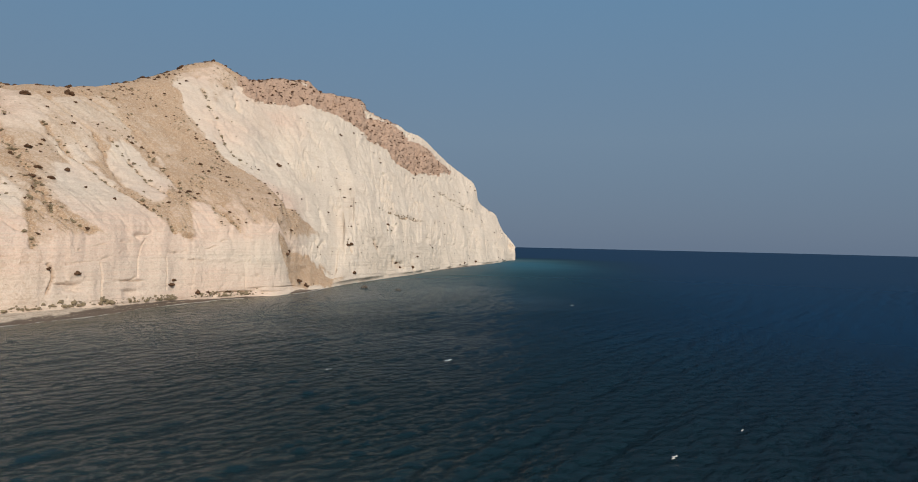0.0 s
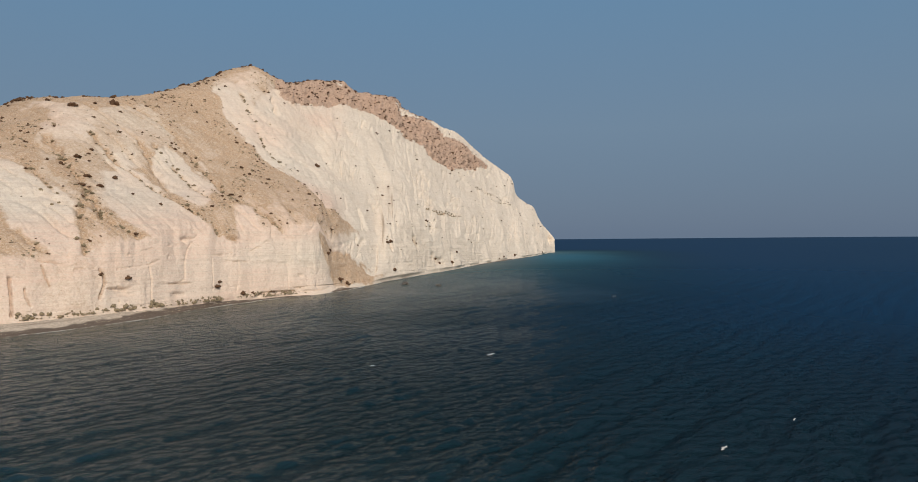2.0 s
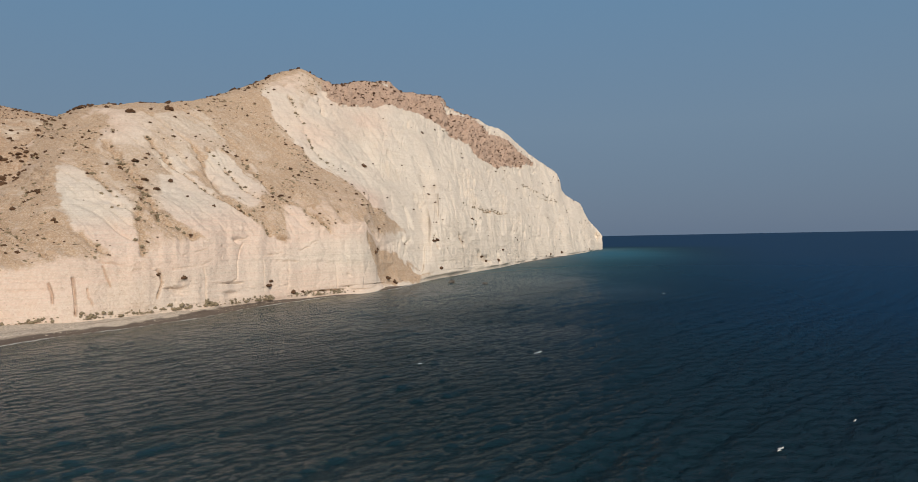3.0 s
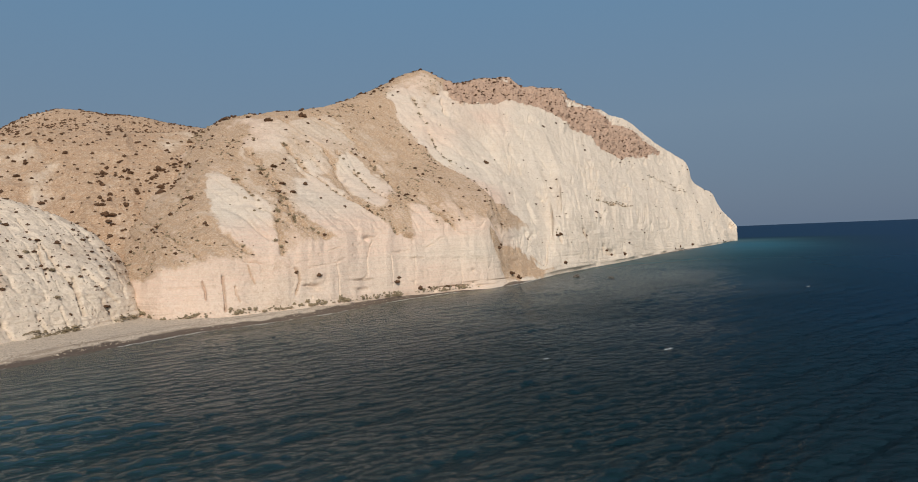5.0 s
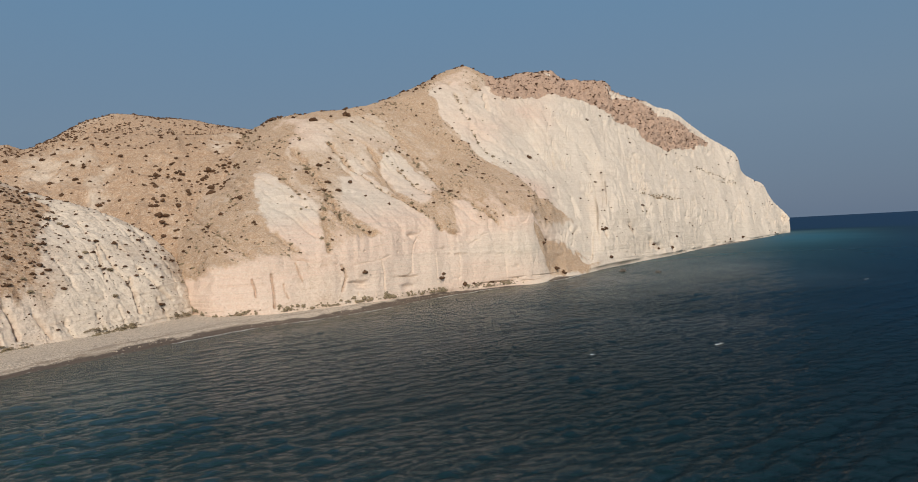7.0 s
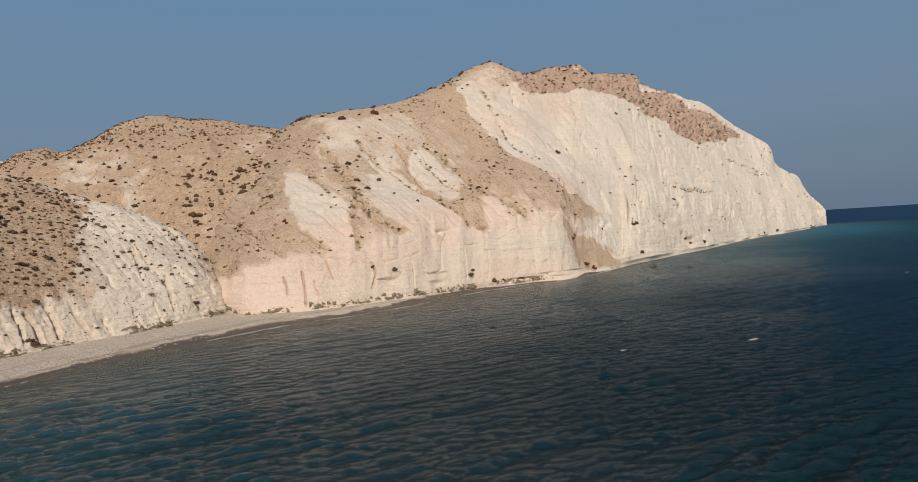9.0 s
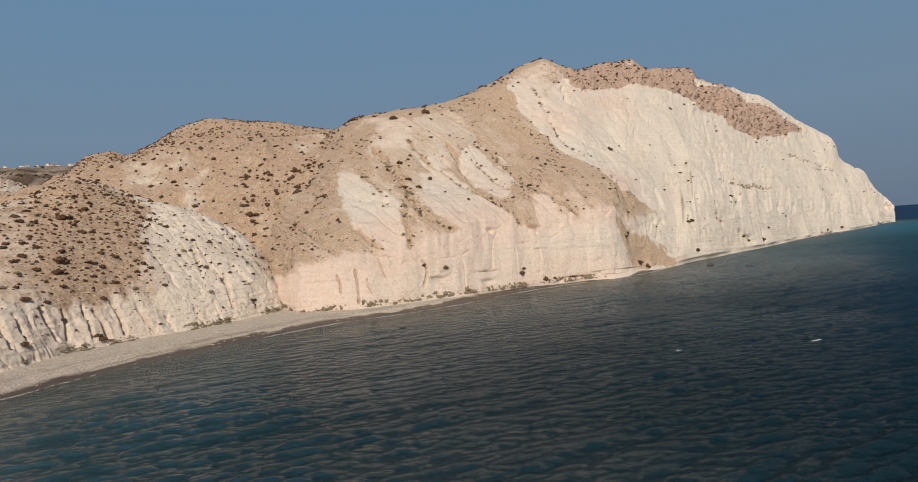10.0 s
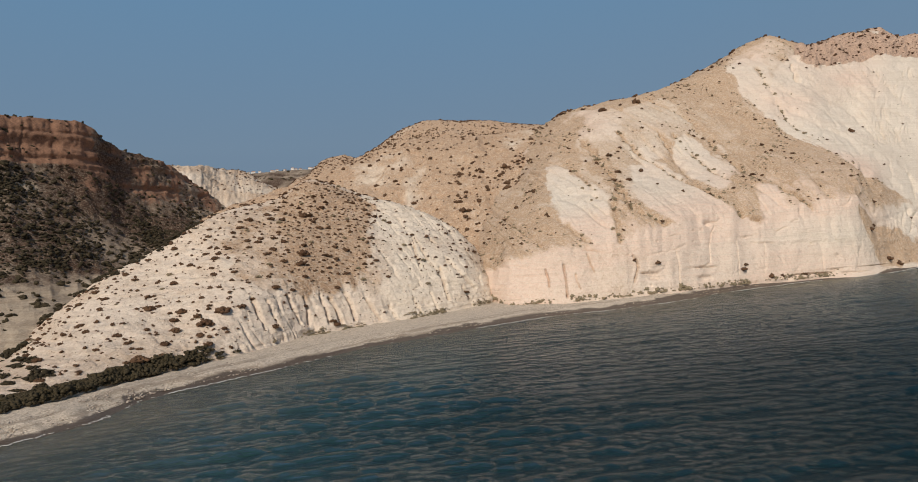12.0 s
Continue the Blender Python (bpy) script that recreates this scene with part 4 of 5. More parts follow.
def build_headland():
    toe = [(x + 1, y, -3) for x, y, z in HEAD_FOOT]
    rows = [toe, HEAD_FOOT, HEAD_LIP, HEAD_MID, HEAD_CREST, beyond(HEAD_CREST, -90, 50, 0.95), beyond(HEAD_CREST, -450, 260, 0, -5)]
    co, u, v = loft(rows, 1250, [4, 90, 85, 100, 14, 8])
    vv, uu = np.meshgrid(v, u, indexing="ij")
    x, y, z = (co[..., i].copy() for i in range(3))
    s = np.broadcast_to(arc_of(co, 94), z.shape)
    n = outward(co)
    east = smooth(18.5, 21.0, uu)                       # the bright cape beyond the buttress
    low = smooth(2.12, 1.95, vv) * (1 - east)           # the sheer lower wall of the buttress
    up = (1 - low) * (1 - east)
    front = smooth(0.9, 1.1, vv) * smooth(4.05, 3.75, vv)
    flutes = ridged((s + 0.35 * z) / 24, z / 80, 0.5, 101, 4) * 0.5
    rills = ridged(s / 6 + 0.4 * fbm(s / 30, z / 20, 0, 7, 2), z / 45, 3.5, 103, 3) * 0.5
    beds = fbm(s / 70, (z + 0.03 * s) / 1.6, 0.5, 105, 4)
    facets = vnoise(s / 9, z / 26, 1.5, 107) + 0.5 * vnoise(s / 3.5, z / 12, 2.5, 109)
    lumps = fbm(x / 45, y / 45, z / 45, 111, 4)
    rough = fbm(x / 5, y / 5, z / 5, 113, 4)
    some = np.clip(0.5 + 1.3 * fbm(s / 60, z / 50, 4.5, 115, 3), 0, 1.3)
    thin = cuts(s + 0.55 * z + 4 * fbm(s / 30, z / 30, 0, 8, 2), z, 15, 45, 117, 0.07)
    ticks = cuts(s + 0.2 * z, z, 4.5, 16, 141, 0.09) * smooth(0.12, 0.5, fbm(s / 28, z / 20, 3.5, 143, 3))
    planes = ridged((s + 0.95 * z) / 85, z / 120, 2.5, 128, 2)
    high = smooth(1.5, 2.3, vv)                          # rills in the upper part, bedded rock below
    push = east * (2.6 * (planes - 0.4) + 0.5 * (flutes - 0.35) + (0.15 + 0.5 * high) * some * rills - (0.5 + 1.0 * high) * np.clip(some - 0.35, 0, 1) * thin - (0.5 + 1.9 * high) * ticks + (0.2 - 0.06 * high) * beds + 1.6 * lumps + 0.35 * rough)
    ledges = np.exp(-(vnoise(s / 34, (z + 0.03 * s) / 3.2, 5.5, 119) / 0.07) ** 2) * smooth(0.1, 0.5, vnoise(s / 16, z / 5, 6.5, 120))
    push += low * (0.8 * facets + 0.12 * beds - 1.9 * ledges - 1.0 * np.clip(some - 0.5, 0, 1) * cuts(s, z, 19, 40, 122, 0.05) + 0.2 * rough + 0.9 * lumps)
    push += up * (1.6 * lumps + 0.45 * (flutes - 0.35) + 0.15 * rills - 0.3 * some * thin + 0.12 * beds + 0.4 * rough)
    lean = s + 1.2 * z + 5 * fbm(s / 35, z / 30, 2.0, 151, 2)              # watercourses slant across the buttress
    slant = cuts(lean, z, 13, 90, 153, 0.07) * np.clip(0.3 + some, 0, 1)
    push += up * (0.9 * (ridged(lean / 16, z / 110, 3.5, 155, 3) * 0.5 - 0.3) - 1.5 * slant)
    push *= front
    soil = 0.2 + 0.2 * fbm(x / 40, y / 40, z / 30, 121, 5) + 0.34 * up
    soil = soil + 0.04 * low + 0.2 * up * slant - 0.1 * east
    mottle = 0.22 * fbm(x / 13, y / 13, z / 13, 125, 4)
    for value, poly in PATCHES["head"]:
        f = cover(co, u, v, poly, 2.4 if value else 1.4)
        soil = soil * (1 - f) + (0.08 + 0.9 * value + mottle) * f
    crest = smooth(3.66, 3.86, vv + 0.1 * fbm(x / 20, y / 20, 0, 123, 3)) * (1 - east)
    soil = np.maximum(soil, crest * 0.9)
    soil = np.maximum(soil, (0.85 + mottle) * smooth(2.7, 1.7, uu + 0.5 * fbm(x / 12, y / 12, z / 12, 126, 3)) * smooth(1.85, 2.1, vv))
    rust = cover(co, u, v, HEAD_CAP, 2.5)
    rust = np.maximum(rust, smooth(3.72, 3.86, vv) * smooth(15.5, 16.5, uu) * smooth(27.4, 26.6, uu))
    rust *= (1 - cover(co, u, v, HEAD_PALE, 1.5)) * (1 - smooth(25.2, 25.7, uu + 0.15 * fbm(z / 6, 0, 0, 137, 2)) * smooth(3.6, 3.72, vv))
    push = push + rust * front * (2.2 * rough + 1.8 * fbm(s / 25, z / 4.5, 2.5, 131, 3))
    pink = (np.exp(-((vv - 2.05) / 0.33) ** 2) * 0.9 + 0.62 * (0.7 + fbm(x / 60, y / 60, z / 25, 133, 3))) * (1 - east)
    co[..., 2] += 2.2 * fbm(s / 17, 0, 0, 127, 4) * np.exp(-((vv - 2.0) / 0.3) ** 2)
    co = co + n * push[..., None]
    co, soil = carve(co, n, u, v, GULLIES["head"], soil)
    co[..., 2] += smooth(3.7, 3.95, vv) * smooth(4.6, 4.05, vv) * (0.9 * fbm(x / 7, y / 7, 0, 135, 4))
    ob = grid_mesh("cliff_headland", co, CHALK, {"soil": np.clip(soil, 0, 1), "pink": np.clip(pink, 0, 1), "rust": rust})
    FACES["head"] = (co, u, v, soil, rust)
    return tagged(ob, "tall white chalk cliff with pink beds and a brown earthy crest", "cliff", kind="structure")


def build_spur():
    toe = [(x * 0.99, y * 0.99, -2) for x, y, z in SPUR_FOOT]
    rows = [toe, SPUR_FOOT, SPUR_LIP, SPUR_MID, SPUR_CREST, [(x * 1.12, y * 1.12, z - 16) for x, y, z in SPUR_CREST], [(x * 1.35, y * 1.35, -4) for x, y, z in SPUR_CREST]]
    co, u, v = loft(rows, 780, [4, 70, 75, 75, 16, 6])
    vv, uu = np.meshgrid(v, u, indexing="ij")
    x, y, z = (co[..., i].copy() for i in range(3))
    s = np.broadcast_to(arc_of(co, 74), z.shape)
    n = outward(co)
    front = smooth(0.9, 1.1, vv) * smooth(4.05, 3.8, vv)
    badland = smooth(4.6, 6.2, uu) * smooth(1.95, 1.6, vv + 0.25 * fbm(s / 6, 0, 0, 221, 2))   # fluted foot
    warp = s + 1.5 * fbm(s / 14, z / 9, 0, 7, 3) + 0.6 * z
    flutes = ridged(warp / 5.5, z / 60, 0.5, 201, 3) * 0.6
    rills = ridged(warp / 5.5, z / 40, 2.5, 203, 3) * 0.5
    beds = fbm(s / 40, z / 1.3, 0.5, 205, 4)
    lumps = fbm(x / 30, y / 30, z / 30, 207, 4)
    rough = fbm(x / 3.5, y / 3.5, z / 3.5, 209, 4)
    deep = cuts(warp, z, 5.0, 40, 213, 0.1)
    shelf = np.exp(-(vnoise(s / 26, (z + 0.05 * s) / 2.6, 5.5, 223) / 0.09) ** 2) * smooth(-0.1, 0.4, vnoise(s / 12, z / 5, 6.5, 225)) * smooth(8.0, 9.0, uu)
    push = badland * (1 - 0.7 * smooth(6.8, 7.8, uu)) * np.clip(0.55 + 0.9 * fbm(s / 12, z / 14, 0.5, 219, 3), 0.1, 1.2) * (1.2 * (flutes - 0.3) - 1.9 * deep) + 0.22 * badland * beds + (1 - badland) * (0.1 * rills - 0.7 * shelf - 0.7 * smooth(8.4, 9.2, uu) * cuts(warp, z, 8, 40, 214, 0.06) + 0.25 * beds) + 0.55 * lumps + 0.35 * rough
    push *= front
    soil = 0.42 + 0.24 * fbm(x / 22, y / 22, z / 22, 211, 4) - 0.1 * smooth(8.5, 9.5, uu)
    for value, poly in PATCHES["spur"]:
        f = cover(co, u, v, poly, 1.8)
        soil = soil * (1 - f) + (0.12 + 0.85 * value + 0.22 * fbm(x / 9, y / 9, z / 9, 215, 4)) * f
    soil = soil * (1 - 0.8 * badland)
    co = co + n * push[..., None]
    co, soil = carve(co, n, u, v, GULLIES["spur"], soil)
    ob = grid_mesh("chalk_spur", co, EARTHY, {"soil": np.clip(soil, 0, 1), "pink": np.clip(0.45 - 0.3 * smooth(8.4, 9.2, uu), 0, 1), "rust": 0 * soil})
    FACES["spur"] = (co, u, v, soil, cover(co, u, v, PATCHES["spur"][0][1], 2.0))
    return tagged(ob, "low white chalk spur with brown soil and a fluted foot above the beach", "cliff", kind="structure")


def build_hill(name, key, rows, columns, steps, seed, gully, soil_mean, mat, label, width=30.0, covers=(), rust=None):
    co, u, v = loft(rows, columns, steps)
    vv, uu = np.meshgrid(v, u, indexing="ij")
    x, y, z = (co[..., i].copy() for i in range(3))
    n = outward(co)
    s = np.broadcast_to(arc_of(co, steps[0]), z.shape)
    push = gully * (ridged(s / width, z / (width * 4), 0.5, seed, 4) * 0.5 - 0.3) + 1.2 * gully * fbm(x / (2.5 * width), y / (2.5 * width), z / (2.5 * width), seed + 9, 4)
    push += 0.35 * gully * fbm(x / 5, y / 5, z / 5, seed + 13, 3)
    if rust is not None:                                # layered cap: ledges, and cracks down the wall
        wall = smooth(1.95, 2.1, vv) * smooth(3.02, 2.95, vv)
        steps_up = vnoise(s / 90, z / 2.2 + 0.35 * vnoise(s / 25, z / 9, 0, seed + 22), 0.5, seed + 21)
        push += wall * (0.9 * np.tanh(4 * steps_up) - 0.7 * cuts(s, z, 7, 30, seed + 23, 0.08) + 0.35 * ridged(s / 3.5, z / 20, 0.5, seed + 25, 2))
    top = len(rows) - 3
    push *= 1 - 0.8 * smooth(top - 0.25, top, vv)
    soil = soil_mean + (0.3 if mat is FARROCK else 0.2) * fbm(x / 40, y / 40, z / 40, seed + 3, 4)
    if key == "mesa":
        soil *= smooth(0.7, 1.0, vv + 0.1 * fbm(x / 15, y / 15, 0, 3, 3))
    for value, poly in covers:
        f = cover(co, u, v, poly, 5.0)
        soil = soil * (1 - f) + (0.3 + 0.6 * value + 0.2 * fbm(x / 12, y / 12, z / 12, 217, 4)) * f
    r = 0 * soil if rust is None else rust(uu, vv, x, y, z)
    co = co + n * push[..., None]
    ob = grid_mesh(name, co, mat, {"soil": np.clip(soil, 0, 1), "pink": 0.1 + 0 * soil, "rust": np.clip(r, 0, 1)})
    FACES[key] = (co, u, v, soil, cover(co, u, v, covers[-1][1], 4.0) if covers else r)
    return tagged(ob, label, "hill", kind="structure")


build_headland()
build_spur()
build_hill("brown_hillside", "hill", [HILL_FOOT, HILL_MID, HILL_CREST, beyond(HILL_CREST, -60, 70, 0.9), beyond(HILL_CREST, -200, 200, 0, -5)], 560, [80, 100, 10, 5], 61, 2.8, 0.92, EARTHY,
           "brown earthy hillside with pale chalk ribs and scattered shrubs", 26.0, PATCHES["hill"])
build_hill("knoll", "knoll", [KNOLL_FOOT, KNOLL_CREST, beyond(KNOLL_CREST, -150, 150, 0.8), beyond(KNOLL_CREST, -400, 400, 0, -5)], 300, [90, 14, 5], 71, 2.4, 0.86, EARTHY,
           "rounded brown hilltop dotted with shrubs")
# the side looks dark from scrub and from shade painted into its ground colour
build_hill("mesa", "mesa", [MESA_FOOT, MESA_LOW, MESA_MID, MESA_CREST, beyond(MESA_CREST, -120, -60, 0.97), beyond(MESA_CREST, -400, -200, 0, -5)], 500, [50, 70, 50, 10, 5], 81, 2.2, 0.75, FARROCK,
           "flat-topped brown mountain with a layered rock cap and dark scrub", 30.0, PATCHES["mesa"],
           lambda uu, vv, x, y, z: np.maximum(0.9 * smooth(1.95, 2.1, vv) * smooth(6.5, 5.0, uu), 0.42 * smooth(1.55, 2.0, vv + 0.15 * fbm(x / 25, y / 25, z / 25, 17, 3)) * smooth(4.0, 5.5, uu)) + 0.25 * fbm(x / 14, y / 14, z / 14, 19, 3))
build_hill("far_hills", "far", [FAR_FOOT, FAR_CREST, beyond(FAR_CREST, -200, 100, 0.8), beyond(FAR_CREST, -500, 300, 0, -5)], 300, [60, 10, 5], 91, 5, 0.5, EARTHY,
           "pale eroded hills up the valley", 50.0)
build_hill("far_ridge", "ridge", [RIDGE_FOOT, RIDGE_CREST, beyond(RIDGE_CREST, -300, 300, 0.8), beyond(RIDGE_CREST, -900, 900, 0, -5)], 200, [40, 10, 5], 95, 6, 0.6, FARROCK,
           "distant scrubby ridge under the village", 120.0)

# ---------------------------------------------------------------- shrubs
def leaf_material(name, dark, light):
    m, ns, ls, bsdf = material(name)
    info = ns.new("ShaderNodeObjectInfo")
    geo = ns.new("ShaderNodeNewGeometry")
    var = calc(ns, ls, "ADD", calc(ns, ls, "MULTIPLY", info.outputs["Random"], 0.5), calc(ns, ls, "MULTIPLY", geo.outputs["Random Per Island"], 0.5))
    tint = mix(ns, ls, var, dark, light)
    speck = noise_tex(ns, ls, 3.0, 4, 0.7, stretched(ns, ls, 1, 1, 1))
    ls.new(mix(ns, ls, ramp(ns, ls, speck, [(0.35, (0, 0, 0)), (0.65, (1, 1, 1))]), dark, tint), bsdf.inputs["Base Color"])
    bsdf.inputs["Roughness"].default_value = 0.85
    bsdf.inputs["Specular IOR Level"].default_value = 0.2
    return m


LEAF = leaf_material("dry_shrub_leaf", (0.085, 0.045, 0.025), (0.2, 0.118, 0.066))
SAGE = leaf_material("grey_green_leaf", (0.21, 0.165, 0.105), (0.42, 0.34, 0.22))
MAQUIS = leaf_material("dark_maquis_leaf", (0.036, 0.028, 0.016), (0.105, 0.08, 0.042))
TWIG, ns, ls, bsdf = material("twig")
ls.new(mix(ns, ls, noise_tex(ns, ls, 6.0), (0.10, 0.07, 0.05), (0.2, 0.15, 0.1)), bsdf.inputs["Base Color"])
bsdf.inputs["Roughness"].default_value = 0.9


def tuft(sub=1):
    bm = bmesh.new()
    bmesh.ops.create_icosphere(bm, subdivisions=sub, radius=1)
    v = np.array([q.co[:] for q in bm.verts])
    f = np.array([[q.index for q in p.verts] for p in bm.faces])
    bm.free()
    return v, f


TUFT = tuft()


def shrub_shape(rng, tufts, spread=1.0, flat=0.85, scale=1.0):
    """A low dome of ragged leaf tufts, radius about 1, standing on z = 0."""
    vs, fs, base = [], [], 0
    for i in range(tufts):
        a, r = rng.rand() * 6.283, math.sqrt(rng.rand()) * 0.82 * spread
        size = scale * (0.16 + 0.20 * rng.rand())
        top = flat * math.sqrt(max(0.05, 1 - r * r))
        z = top * (0.35 + 0.65 * rng.rand())
        v = TUFT[0] * (size * np.array([1.15, 1.15, 0.8])) * (0.4 + 1.15 * rng.rand(len(TUFT[0]), 1))
        vs.append(v + np.array([math.cos(a) * r, math.sin(a) * r, z - size * 0.35]))
        fs.append(TUFT[1] + base)
        base += len(v)
    return np.concatenate(vs), np.concatenate(fs)


def tri_mesh(name, v, f, mat):
    me = bpy.data.meshes.new(name)
    me.vertices.add(len(v))
    me.vertices.foreach_set("co", v.reshape(-1).astype(np.float32))
    me.loops.add(len(f) * 3)
    me.loops.foreach_set("vertex_index", f.reshape(-1).astype(np.int32))
    me.polygons.add(len(f))
    me.polygons.foreach_set("loop_start", np.arange(0, len(f) * 3, 3, dtype=np.int32))
    me.materials.append(mat)
    me.update(calc_edges=True)
    return me


def stem_shape(rng):
    bm = bmesh.new()
    for i in range(5):
        a = rng.rand() * 6.283
        m = Matrix.Rotation(a, 4, "Z") @ Matrix.Rotation(0.5 + 0.4 * rng.rand(), 4, "Y") @ Matrix.Translation((0, 0, 0.2))
        bmesh.ops.create_cone(bm, cap_ends=True, segments=5, radius1=0.05, radius2=0.015, depth=0.6, matrix=m)
    return bm


def shrub_kind(seed, mat, label, tufts):
    rng = np.random.RandomState(seed)
    v, f = shrub_shape(rng, tufts)
    ob = new("shrub")
    leaves = new("foliage", tri_mesh("foliage", v, f, mat))
    leaves.parent = ob
    me = bpy.data.meshes.new("stem")
    bm = stem_shape(rng)
    bm.to_mesh(me)
    bm.free()
    me.materials.append(TWIG)
    st = new("stem", me)
    st.parent = ob
    tagged(st, "bare brown twigs")
    return tagged(ob, label, "shrub", "shrubs on the chalk spur")


KINDS = [shrub_kind(1, LEAF, "dark dry cushion shrub on pale chalk soil", 40), shrub_kind(2, LEAF, "dark dry cushion shrub on pale chalk soil", 34),
         shrub_kind(3, LEAF, "dark dry cushion shrub on pale chalk soil", 44), shrub_kind(4, SAGE, "grey-green low shrub on the chalk slope", 26)]
used = set()


def plant(co, size, rng, sink=0.12):
    """Sets one shrub, a thing of its own, on the slope."""
    k = rng.randint(0, 3) if rng.rand() < 0.86 else 3
    m = Matrix.LocRotScale(Vector(co) - Vector((0, 0, sink * size)), Euler((0, 0, rng.rand() * 6.283)), None)
    s = Matrix.Diagonal((size * (0.9 + 0.3 * rng.rand()), size * (0.9 + 0.3 * rng.rand()), size * (0.85 + 0.3 * rng.rand()), 1))
    if k in used:
        ob = copy_thing(KINDS[k], m)
    else:
        used.add(k)
        ob = KINDS[k]
        ob.matrix_basis = m
    ob.scale = s.to_scale()
    return ob


LIGHT = [shrub_shape(np.random.RandomState(50 + i), 11, 0.75, 0.75, 1.45) for i in range(5)]
SPARSE = [shrub_shape(np.random.RandomState(60 + i), 5, 0.55, 0.7, 1.7) for i in range(5)]
DENSE = [shrub_shape(np.random.RandomState(70 + i), 34, 1.0, 0.55, 0.7) for i in range(4)]


def scrub(name, label, places, sizes, mat, seed, shapes=LIGHT):
    """Many far shrubs as one object."""
    rng = np.random.RandomState(seed)
    vs, fs, base = [], [], 0
    for p, r in zip(places, sizes):
        v, f = shapes[rng.randint(len(shapes))]
        a = rng.rand() * 6.283
        c, s = math.cos(a), math.sin(a)
        q = v @ np.array([[c, s, 0], [-s, c, 0], [0, 0, 1]]) * (r * (0.8 + 0.5 * rng.rand(3)))
        vs.append(q + p - np.array([0, 0, 0.12 * r]))
        fs.append(f + base)
        base += len(v)
    ob = new(name, tri_mesh(name, np.concatenate(vs), np.concatenate(fs), mat))
    return tagged(ob, label, "shrubs", kind="stuff")


def pick(key, weight, count, rng, apart=0.0):
    """Random places on a face, by weight and by area, at least so far apart."""
    co, u, v = FACES[key][:3]
    du, dv = np.gradient(co, axis=1), np.gradient(co, axis=0)
    area = np.linalg.norm(np.cross(du, dv), axis=2)
    w = np.clip(weight, 0, None) * area
    cum = np.cumsum(w.ravel())
    i = np.searchsorted(cum, rng.rand(count * (4 if apart else 1)) * cum[-1])
    pts = co.reshape(-1, 3)[np.clip(i, 0, w.size - 1)]
    if not apart:
        return pts
    kept = np.zeros((0, 3))
    for p in pts:
        if len(kept) < count and (not len(kept) or ((kept - p) ** 2).sum(1).min() > apart ** 2):
            kept = np.concatenate([kept, p[None]])
    return kept


def grids(key):
    co, u, v, soil, rust = FACES[key]
    uu, vv = np.meshgrid(u, v)
    return co, uu, vv, soil, rust


def patchy(co, size, seed):
    return np.clip(0.5 + 1.2 * fbm(co[..., 0] / size, co[..., 1] / size, co[..., 2] / size, seed, 3), 0, 2)


def sizes(rng, n, low, high, power=2.5):
    return low + (high - low) * rng.rand(n) ** power


rng = np.random.RandomState(7)
# the spur: shrubs that can be counted
co, uu, vv, soil, rust = grids("spur")
weight = smooth(1.05, 1.3, vv) * smooth(4.1, 3.95, vv) * (0.3 + 0.3 * np.clip(soil, 0, 1) + 0.8 * rust) * (0.6 + 0.4 * patchy(co, 18, 301)) * smooth(0.8, 1.6, uu)
weight = weight * (1 - 0.75 * smooth(4.6, 6.2, uu) * smooth(2.1, 1.8, vv)) * (1 - 0.55 * smooth(8.6, 9.4, uu))
for u0, v0, r in LARGE_SHRUBS["spur"]:
    c, a = np.searchsorted(FACES["spur"][1], u0), np.searchsorted(FACES["spur"][2], v0)
    plant(co[min(a, co.shape[0] - 1), min(c, co.shape[1] - 1)], r, rng)
for p, r in zip(pick("spur", weight, 262, rng, 4.2), sizes(rng, 262, 0.55, 1.35, 1.3)):
    plant(p, r, rng)
scrub("spur_scrub", "small dark shrubs and tussocks scattered over the chalk spur", pick("spur", weight, 900, rng, 1.8), sizes(rng, 900, 0.3, 0.85, 1.6), LEAF, 21)
scrub("spur_tussocks", "small dry tussocks dotted over the chalk spur", pick("spur", smooth(1.02, 1.2, vv) * smooth(4.1, 3.95, vv) * (0.5 + 0.5 * patchy(co, 8, 303)), 1700, rng), sizes(rng, 1700, 0.14, 0.38, 1.5), LEAF, 25, SPARSE)
edge = smooth(3.7, 3.95, vv) * smooth(4.5, 4.0, vv) * smooth(6.0, 4.5, uu) + 0.5 * smooth(1.8, 1.0, uu) * smooth(1.0, 1.2, vv) * smooth(4.8, 4.2, vv)
scrub("crest_thicket", "dark thicket along the foot of the valley side", pick("spur", edge, 460, rng), sizes(rng, 460, 0.7, 2.3, 1.5), MAQUIS, 22, DENSE)
belt = smooth(0.93, 1.02, vv) * smooth(1.75 - 0.08 * uu, 1.3, vv + 0.12 * fbm(uu * 3, vv * 3, 0, 305, 2)) * smooth(0.0, 0.6, uu) * smooth(5.2, 3.4, uu)
scrub("beach_thicket", "dark green thicket along the back of the beach", pick("spur", belt, 460, rng), sizes(rng, 460, 0.8, 2.3, 1.2), MAQUIS, 23, DENSE)
belt = smooth(0.95, 1.02, vv) * smooth(1.25, 1.08, vv) * smooth(4.2, 5.5, uu) * patchy(co, 9, 311) ** 2
